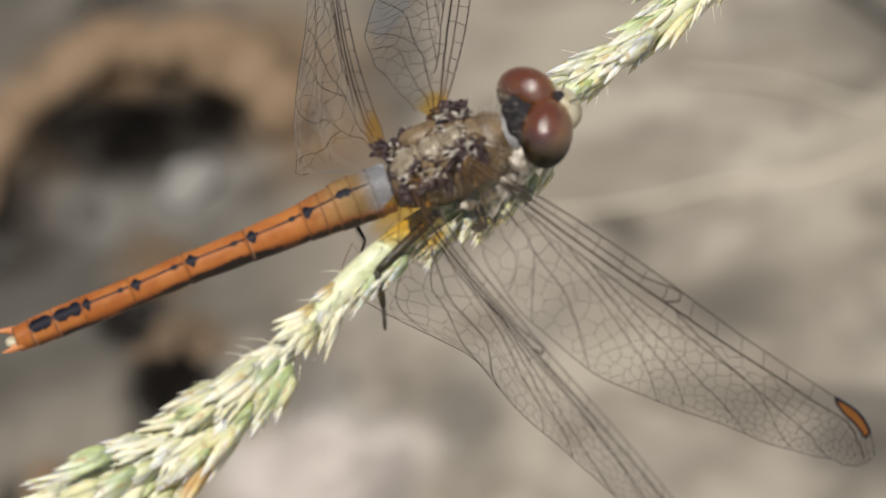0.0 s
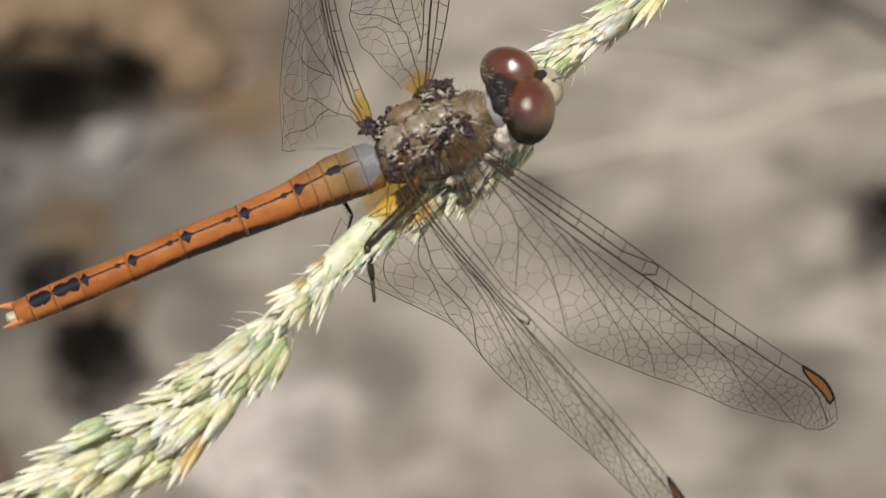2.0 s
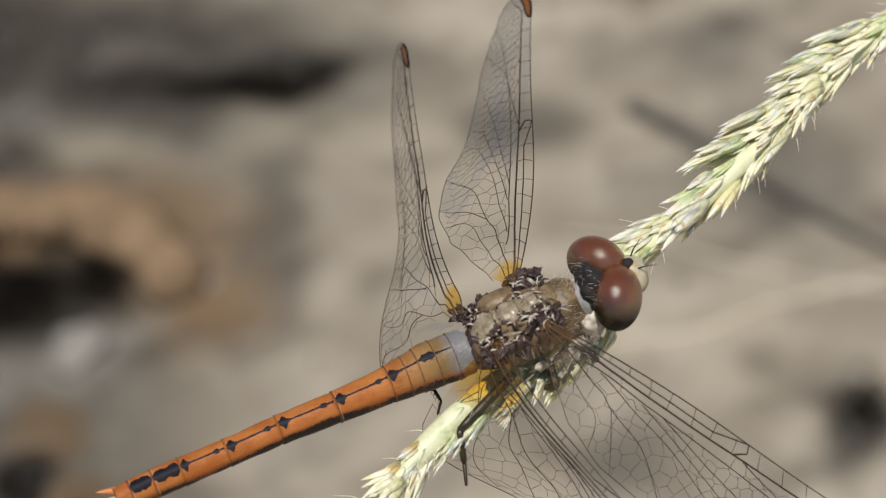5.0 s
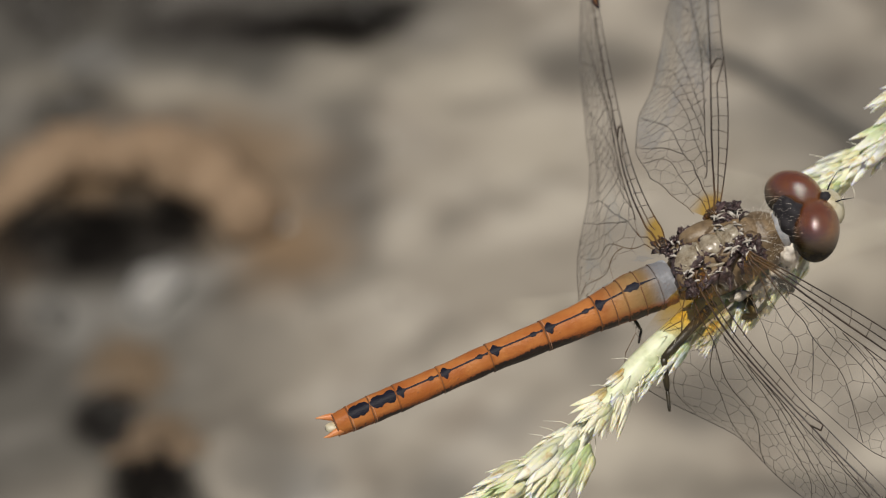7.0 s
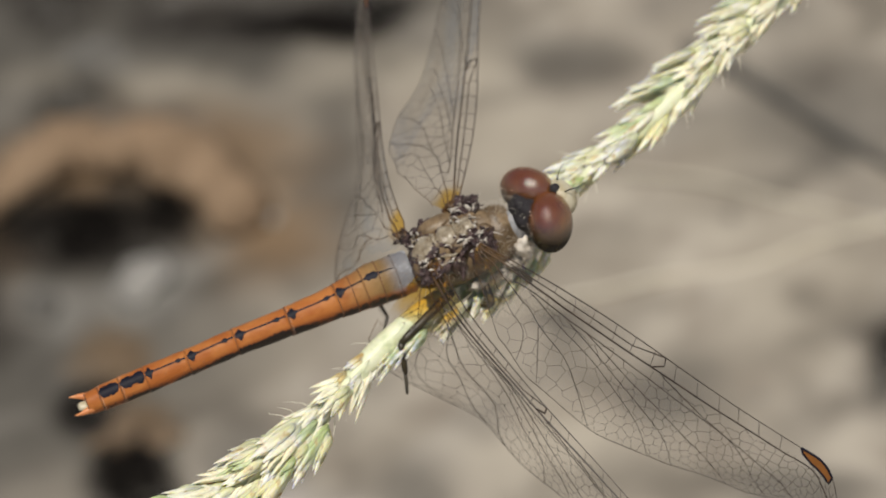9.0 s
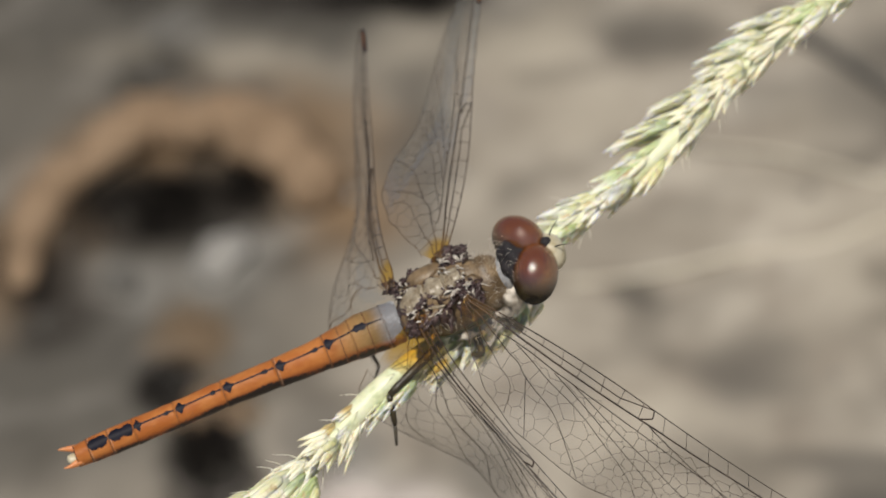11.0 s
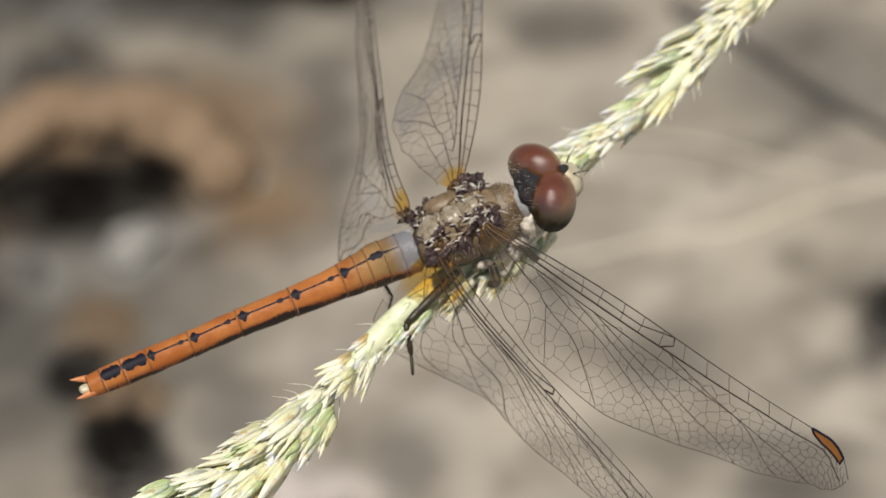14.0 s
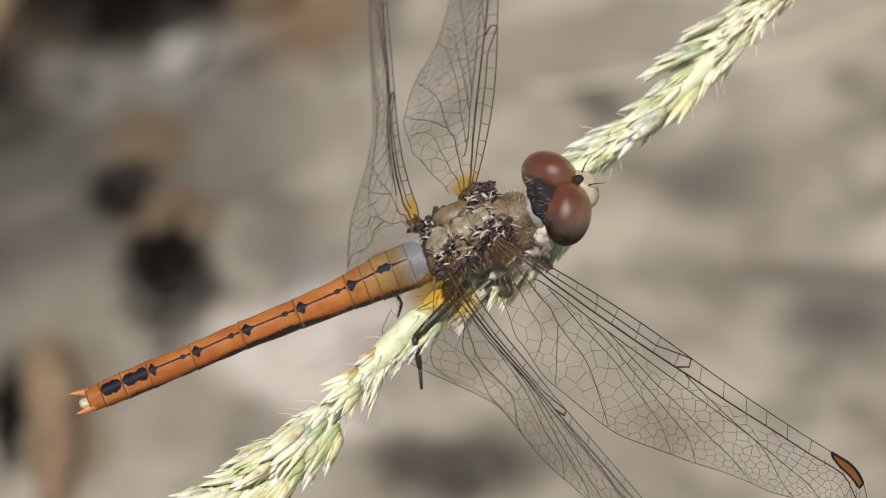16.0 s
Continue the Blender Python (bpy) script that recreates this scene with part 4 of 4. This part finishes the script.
def build_head(fly):
    head = new("head")
    head.parent = fly
    head.matrix_basis = pose(HEAD[0] * MM, HEAD[1] * MM, HEAD[2] * MM)
    tagged(head, "head with large glossy chestnut eyes")
    for side in (1, -1):
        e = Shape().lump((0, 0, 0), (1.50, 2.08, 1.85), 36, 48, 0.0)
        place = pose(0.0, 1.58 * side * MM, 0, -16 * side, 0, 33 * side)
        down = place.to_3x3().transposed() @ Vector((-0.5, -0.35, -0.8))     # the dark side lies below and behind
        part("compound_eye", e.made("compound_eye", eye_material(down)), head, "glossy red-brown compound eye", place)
    s = Shape().lump((-1.0, 0, 0.05), (1.05, 1.6, 1.62), 20, 28, 0.16, 1.0)
    part("occiput", s.made("occiput", M_OCC), head, "dark back of the head")
    s = Shape().lump((1.6, 0, -0.35), (1.0, 1.35, 1.3), 16, 22, 0.05, 2.0)
    part("face", s.made("face", M_FACE), head, "pale yellow-brown face")
    s = Shape().lump((1.45, 0, 0.75), (0.42, 0.45, 0.4), 10, 14, 0.05, 2.0)
    part("vertex", s.made("vertex", M_OCC), head, "dark bump between the eyes")
    for side in (1, -1):
        a = Shape().tube([(1.75, 0.45 * side, 0.6), (2.2, 0.8 * side, 1.0), (2.9, 1.2 * side, 1.25)], [0.06, 0.04, 0.015], 6)
        part("antenna", a.made("antenna", M_OCC), head, "short bristle antenna")
    h = hairs([((-1.3, y, 0.9 - 0.15 * abs(y)), (-1, 0, 0.6)) for y in (-1.8, -1.2, -0.6, 0, 0.6, 1.2, 1.8)] + [((-1.2, 0.7 * math.cos(k), 0.9 + 0.5 * math.sin(k)), (-1, 0.3 * math.cos(k), 0.9)) for k in range(6)], 9, 0.45, 0.3, 9, 0.010)
    tagged(part("head_hair", h.made("head_hair", M_HAIR), head, "pale hairs behind the eyes"), kind="stuff")
    return head


def build_legs(fly):
    def leg(pts, rad, label):
        root = new("leg")
        root.parent = fly
        tagged(root, label)
        names = ("femur", "tibia", "tarsus")
        for k in range(3):
            a, b = Vector(pts[k]), Vector(pts[k + 1])
            line = [a.lerp(b, f) for f in (0, 0.15, 0.5, 0.85, 1)]
            r = rad[k]
            s = Shape().tube(line, [r * 0.8, r, r * 0.95, r * 0.85, r * 0.6], 8)
            piece = part(names[k], s.made(names[k], M_LEG), root)
            if k == 1:
                for f in range(1, 8):
                    p = a.lerp(b, f / 8)
                    for sd in (0.3, -0.3):
                        part("spine", Shape().tube([p, p + Vector((-0.25, sd, -0.3))], [0.03, 0.008], 4).made("spine", M_LEG), piece)
    leg([(-2.2, -1.5, -0.6), (-6.8, -3.7, -1.0), (-7.15, -4.75, -3.0), (-7.55, -5.85, -3.75)], (0.34, 0.24, 0.13), "dark hind leg propped on the grass")
    leg([(-2.4, 1.0, -1.2), (-6.9, 2.6, -2.6), (-6.6, 0.6, -3.3), (-7.2, -0.3, -3.3)], (0.2, 0.13, 0.10), "dark hind leg gripping the grass")
    leg([(0.2, -1.2, -1.5), (0.1, -2.7, -1.9), (-1.0, -1.2, -3.2), (-1.8, -0.3, -3.9)], (0.33, 0.22, 0.12), "dark middle leg gripping the grass")
    leg([(0.2, 1.2, -1.5), (0.4, 3.6, -2.0), (-0.6, 1.6, -3.4), (-1.2, 0.9, -3.6)], (0.33, 0.22, 0.12), "dark middle leg gripping the grass")
    leg([(2.2, -1.0, -0.6), (3.3, -1.6, -2.4), (2.5, 1.0, -3.2), (2.0, 1.6, -3.2)], (0.3, 0.2, 0.12), "dark front leg gripping the grass")
    leg([(2.2, 1.0, -0.6), (3.8, 3.4, -1.4), (3.2, 2.8, -2.9), (2.6, 2.4, -3.1)], (0.3, 0.2, 0.12), "dark front leg gripping the grass")


RF = ((0.557, -2.308, 3.696), (0.5782, -0.7158, -0.3915), (-0.6083, -0.0584, -0.7915))
LF = ((0.104, 2.217, 3.531), (0.3944, 0.9149, -0.0866), (-0.6845, 0.2296, -0.6919))
RH = ((-2.665, -1.409, 3.136), (0.2736, -0.8732, -0.4032), (-0.3533, 0.2987, -0.8866))
LH = ((-3.526, 3.188, 2.815), (0.2248, 0.9738, -0.0345), (-0.4081, 0.0619, -0.9109))


def build_dragonfly():
    fly = new("dragonfly")
    fly.matrix_basis = PERCH
    tagged(fly, "orange darter dragonfly with clear wings perched on a grass head", "dragonfly")
    build_abdomen(fly)
    build_thorax(fly)
    head = build_head(fly)
    build_legs(fly)
    moving = {"head": head}
    moving["RF"] = build_wing("fore_wing", fly, shaped(FORE, 28.6, 0.3, 0.4), FORE_VEINS, (44, 0.18, 0.717, 0.12, 0.22, 1.98), -1, wing_pose(*RF, 1), 3, "clear fore wing with amber base")
    moving["LF"] = build_wing("fore_wing", fly, shaped(FORE, 28.2, 0.3, 0.5), FORE_VEINS, (38, 0.14, 0.665, 0.57, 0.21, 1.6), 1, wing_pose(*LF, -1), 3, "clear fore wing with amber base")
    moving["RH"] = build_wing("hind_wing", fly, shaped(HIND, 28.5, 2.2, 0.6, -0.2), HIND_VEINS, (37.1, -0.07, 0.346, -0.65, -0.52, 1.3), -1, wing_pose(*RH, 1), 8, "broad clear hind wing with amber base")
    moving["LH"] = build_wing("hind_wing", fly, shaped(HIND, 24.9, 3.4, -1.2, -1.6), HIND_VEINS, (22.3, 0.0, 0.585, -1.46, 0.02, 1.3), 1, wing_pose(*LH, -1), 8, "broad clear hind wing with amber base")
    return moving


# ---- grass head ----
STEM = [(-46, -13, -9.0), (-38, -10.6, -7.7), (-31.8, -8.86, -6.83), (-24.9, -7.6, -5.94), (-18.3, -6.3, -5.08), (-13.7, -4.45, -4.48), (-10.4, -2.76, -4.05), (-7.84, -1.5, -3.72), (-4.5, -0.33, -3.28),
        (0.14, 0.95, -2.85), (3.8, 2.5, -2.3), (7.41, 4.1, -1.74), (10.3, 5.0, -1.36), (12.7, 5.65, -1.05), (15.4, 6.5, -0.7), (18.9, 7.9, -0.25), (22.3, 9.2, 0.2), (24.6, 10.4, 0.5), (29.1, 11.8, 1.1), (34.2, 13.2, 1.75), (45, 16, 2.0),
        (70, 21, -3), (105, 25, -40), (125, 26, -110), (135, 26, -200), (140, 26, -312)]


def husk(seed, length, width):
    """A spikelet along +x from its foot at the origin: pointed keeled glumes that part at the tip."""
    r, s = random.Random(seed), Shape()
    for k, (off, ln, tilt) in enumerate(((0.0, 1.0, 0.0), (0.08, 0.95, 9), (0.04, 0.86, -9), (0.2, 1.0, 4), (0.15, 0.75, -14))[: 3 + seed % 3]):
        base = len(s.v)
        n, sides = 9, 8
        t = radians(tilt + r.uniform(-5, 5))
        lift, curl = r.uniform(-0.04, 0.10), r.uniform(-0.07, 0.10)
        for i in range(n + 1):
            f = i / n
            w = width * 2.1 * (f + 0.015) ** 0.5 * (1 - f) ** 0.95 * (0.7 if k else 1) + 0.010
            for j in range(sides):
                a = 2 * math.pi * j / sides
                y, z = math.cos(a) * w, math.sin(a) * w * 0.5
                if j == 2:
                    z += 0.28 * w
                y += curl * length * f * f
                x = length * (off + (ln - off * 0.5) * f)
                s.v.append(Vector((x * math.cos(t) - y * math.sin(t), x * math.sin(t) + y * math.cos(t), z + 0.10 * k + lift * length * f * f)))
        for i in range(n):
            for j in range(sides):
                p, q2 = base + i * sides + j, base + i * sides + (j + 1) % sides
                s.f.append((p, q2, q2 + sides, p + sides))
        s.f.append(tuple(base + j for j in reversed(range(sides))))
        s.f.append(tuple(base + n * sides + j for j in range(sides)))
    return s


def build_grass():
    grass = new("grass_head")
    grass.matrix_basis = PERCH
    tagged(grass, "pale green drying grass seed head leaning across", "grass")
    pts = [Vector(p) - Vector((0.13, 0.604, -0.787)) * table([(-46, 2.0), (-10, 2.2), (-7, 2.6), (-5, 2.4), (-2, 1.0), (0, 0.3), (2, 0.0), (140, 0.0)], p[0]) for p in STEM]
    line = spline(pts, 260)
    rad = []
    for p in line:
        rad.append(table([(-46, 0.1), (-30, 0.32), (-14, 0.55), (-8, 0.85), (-2, 0.85), (6, 0.8), (14, 0.62), (30, 0.55), (60, 0.8), (140, 1.2)], p.x))
    part("stalk", Shape().tube(line, rad, 12).made("stalk", M_STALK), grass, "smooth pale green stalk")
    kinds = []
    for mat in (M_HUSK, M_HUSKG, M_HUSKO):
        kinds.append([husk(k, ln, wd).made("spikelet", mat) for k, (ln, wd) in enumerate(((3.0, 0.60), (3.6, 0.66), (2.6, 0.58), (4.0, 0.62), (3.3, 0.70), (2.9, 0.54)))])
    r = random.Random(21)

    def put(p, ahead, angle, tilt, size, mat):
        d = Vector(ahead).normalized()
        ref = Vector((0, 0, 1))
        side = (ref - d * ref.dot(d)).normalized()
        out = side * math.cos(angle) + d.cross(side) * math.sin(angle)
        x = (d * math.cos(tilt) + out * math.sin(tilt)).normalized()
        z = (out - x * out.dot(x)).normalized()
        y = z.cross(x)
        broad = size * r.uniform(0.8, 1.25)
        m = Matrix((x * size, y * broad, z * broad)).transposed().to_4x4()
        part("spikelet", r.choice(kinds[mat]), grass, m=Matrix.Translation(p * MM) @ m)

    # small packed husks that fill the head behind the larger ones
    r2, fill = random.Random(8), (Shape(), Shape())
    for a, b in zip(line, line[1:]):
        if not -46 < a.x < 32:
            continue
        for _ in range(4 if a.x < -13 else (1 if a.x < -9 or a.x > 16 else 0)):
            packed = fill[r2.random() < 0.22]
            d = (a - b).normalized()
            side = Vector((r2.gauss(0, 1), r2.gauss(0, 1), r2.gauss(0, 1)))
            side = (side - d * side.dot(d)).normalized()
            x = (d + side * r2.uniform(0.05, 0.4)).normalized()
            z = (side - x * side.dot(x)).normalized()
            m = Matrix((x, z.cross(x), z)).transposed() * r2.uniform(0.7, 1.1)
            foot = a + side * table([(-46, 1.2), (-28, 1.5), (-18, 1.1), (-12, 0.7), (-9, 0.7), (16, 0.5), (40, 0.4)], a.x) * r2.uniform(0.2, 1)
            h = husk(r2.randrange(40), r2.uniform(2.4, 3.6), r2.uniform(0.34, 0.50))
            base = len(packed.v)
            packed.v += [foot + m @ v for v in h.v]
            packed.f += [tuple(i + base for i in f) for f in h.f]
    tagged(part("husk_filling", fill[0].made("husk_filling", M_FILL), grass, "densely packed cream husks along the stalk"), kind="stuff")
    tagged(part("husk_filling", fill[1].made("husk_filling", M_FILLG), grass, "densely packed pale green husks along the stalk"), kind="stuff")

    # how thickly the husks sit and how far they stand off, from the tip to the foot
    dense = [(-46, 3.4), (-30, 4.2), (-20, 4.5), (-14, 4.2), (-10, 4.0), (-7, 4.4), (-2, 5.0), (0, 5.0), (6, 3.6), (7, 2.6), (10, 3.0), (13, 2.2), (17, 3.0), (22, 3.4), (27, 3.0), (33, 2.0), (40, 1.4), (60, 0.2), (140, 0)]
    stand = [(-46, 1.7), (-28, 2.3), (-20, 1.9), (-14, 1.15), (-11, 0.75), (-6, 0.6), (8, 0.8), (13, 0.9), (18, 1.1), (24, 1.0), (34, 0.7), (140, 0.7)]
    bristles = Shape()
    for a, b in zip(line, line[1:]):
        if -46 < a.x < 34 and r2.random() < 0.85:
            d = (a - b).normalized()
            side = Vector((r2.gauss(0, 1), r2.gauss(0, 1), r2.gauss(0, 1)))
            side = (side - d * side.dot(d)).normalized()
            foot, go = a + side * table(stand, a.x) * r2.uniform(0.5, 0.9), (d * r2.uniform(0.2, 1) + side).normalized()
            ln = r2.uniform(0.8, 2.0)
            bristles.tube([foot, foot + go * ln * 0.5, foot + go * ln + d * 0.2 * ln], [0.035, 0.025, 0.006], 4, cap=False)
    tagged(part("bristles", bristles.made("bristles", M_HUSKSTRAW), grass, "fine pale bristles among the husks"), kind="stuff")
    acc = 0.0
    for a, b in zip(line, line[1:]):
        acc += (b - a).length * table(dense, a.x)
        while acc > 1:
            acc -= 1
            p = a.lerp(b, r.random())
            if p.x > 48:
                continue
            ang = r.uniform(0, 2 * math.pi)
            d = (a - b).normalized()
            up = Vector((0, 0, 1))
            side = (up - d * up.dot(d)).normalized()
            out = side * math.cos(ang) + d.cross(side) * math.sin(ang)
            st = table(stand, p.x)
            off = r.uniform(0.25, 1.0) * st
            u = r.random()
            mat = 2 if u < 0.05 else (1 if u < 0.27 else 0)
            lean = radians((r.uniform(1, 7) if p.x < 7 else r.uniform(3, 13)) if p.x > -13 else (r.uniform(1, 15) if r.random() < 0.88 else r.uniform(15, 28)))
            aim = None
            if 17 < p.x < 31 and r.random() < 0.6:
                aim, off, lean = Vector((0, 1, 0.3)), r.uniform(0.8, 2.0), radians(r.uniform(7, 22))
            elif -1.5 < p.x < 6.5 and r.random() < 0.8:
                aim, off, lean = Vector((0, -1, -0.1)), r.uniform(1.2, 2.9), radians(r.uniform(4, 20))
            elif -8 < p.x <= -1.5:
                aim, off, lean = Vector((0, -1, -0.5 if p.x < -3 else -0.3)), r.uniform(0.5, 1.5) if p.x < -3.5 else r.uniform(1.0, 2.4), radians(r.uniform(2, 11))
            elif 8 < p.x < 12 and r.random() < 0.6:
                aim, off, lean = Vector((0, 1, 0.3)), r.uniform(0.7, 1.4), radians(r.uniform(8, 26))
            elif -27 < p.x < -12 and r.random() < 0.35:
                aim, off, lean = Vector((0, -1, -0.2)), r.uniform(0.8, 1.0) * st * 1.25, radians(r.uniform(2, 24))
            if aim is not None:
                ang = math.atan2(aim.dot(d.cross(side)), aim.dot(side)) + r.uniform(-0.5, 0.5)
                out = side * math.cos(ang) + d.cross(side) * math.sin(ang)
            put(p + out * off * 0.8, d, ang, lean, r.uniform(0.65, 1.3) if p.x < -13 else (r.uniform(0.55, 0.85) if p.x < 8 else r.uniform(0.7, 1.1)), mat)


build_ground()
build_litter()
moving = build_dragonfly()
build_grass()


# ---- what moves ----
def motions():
    still = wing_pose(*LH, -1) @ pose(0, 0, 0, 0, 0.2, 0.3)
    before = still @ Matrix.Rotation(radians(24.2), 4, Vector((0.041, -0.502, -0.862)))
    walk(moving["LH"], [(0, before), (3.25, before), (3.4, still), (16, still)])
    still = wing_pose(*LF, -1) @ pose(0, 0, 0, 0, 0.3, -1.2)
    before = still @ pose(0, 0, 0, 8, 0, 0)
    walk(moving["LF"], [(0, before), (3.25, before), (3.4, still), (16, still)])
    still = wing_pose(*RF, 1)
    settled = still @ pose(0, 0, 0, 0, -1.9, 0.5)
    walk(moving["RF"], [(0, still @ pose(0, 0, 0, 1, -4.2, 2.5)), (2.0, still @ pose(0, 0, 0, 0.5, -6.5, 4.7)), (3.6, still @ pose(0, 0, 0, 1, -8.1, 5.5)), (5.8, settled), (16, settled)])
    place = lambda rx, ry, rz, ahead=0.0, left=0.0, up=0.0: pose((HEAD[0] + ahead) * MM, (HEAD[1] + left) * MM, (HEAD[2] + up) * MM, rx, ry, rz)
    rest, lifted, aside = place(0, 0, 0), place(4, -16, 11, 0.1, -0.2, 0.3), place(15, -8, -10, 0.4, -0.6, 0.0)
    walk(moving["head"], [(0, rest), (8.85, rest), (9.0, place(2, -9, 6, 0.05, -0.1, 0.15)), (9.2, lifted), (10.1, lifted), (10.4, rest), (15.35, rest), (15.5, place(13, -7, -9, 0.35, -0.5)), (15.6, aside), (15.75, aside), (15.9, rest), (16, rest)])


motions()
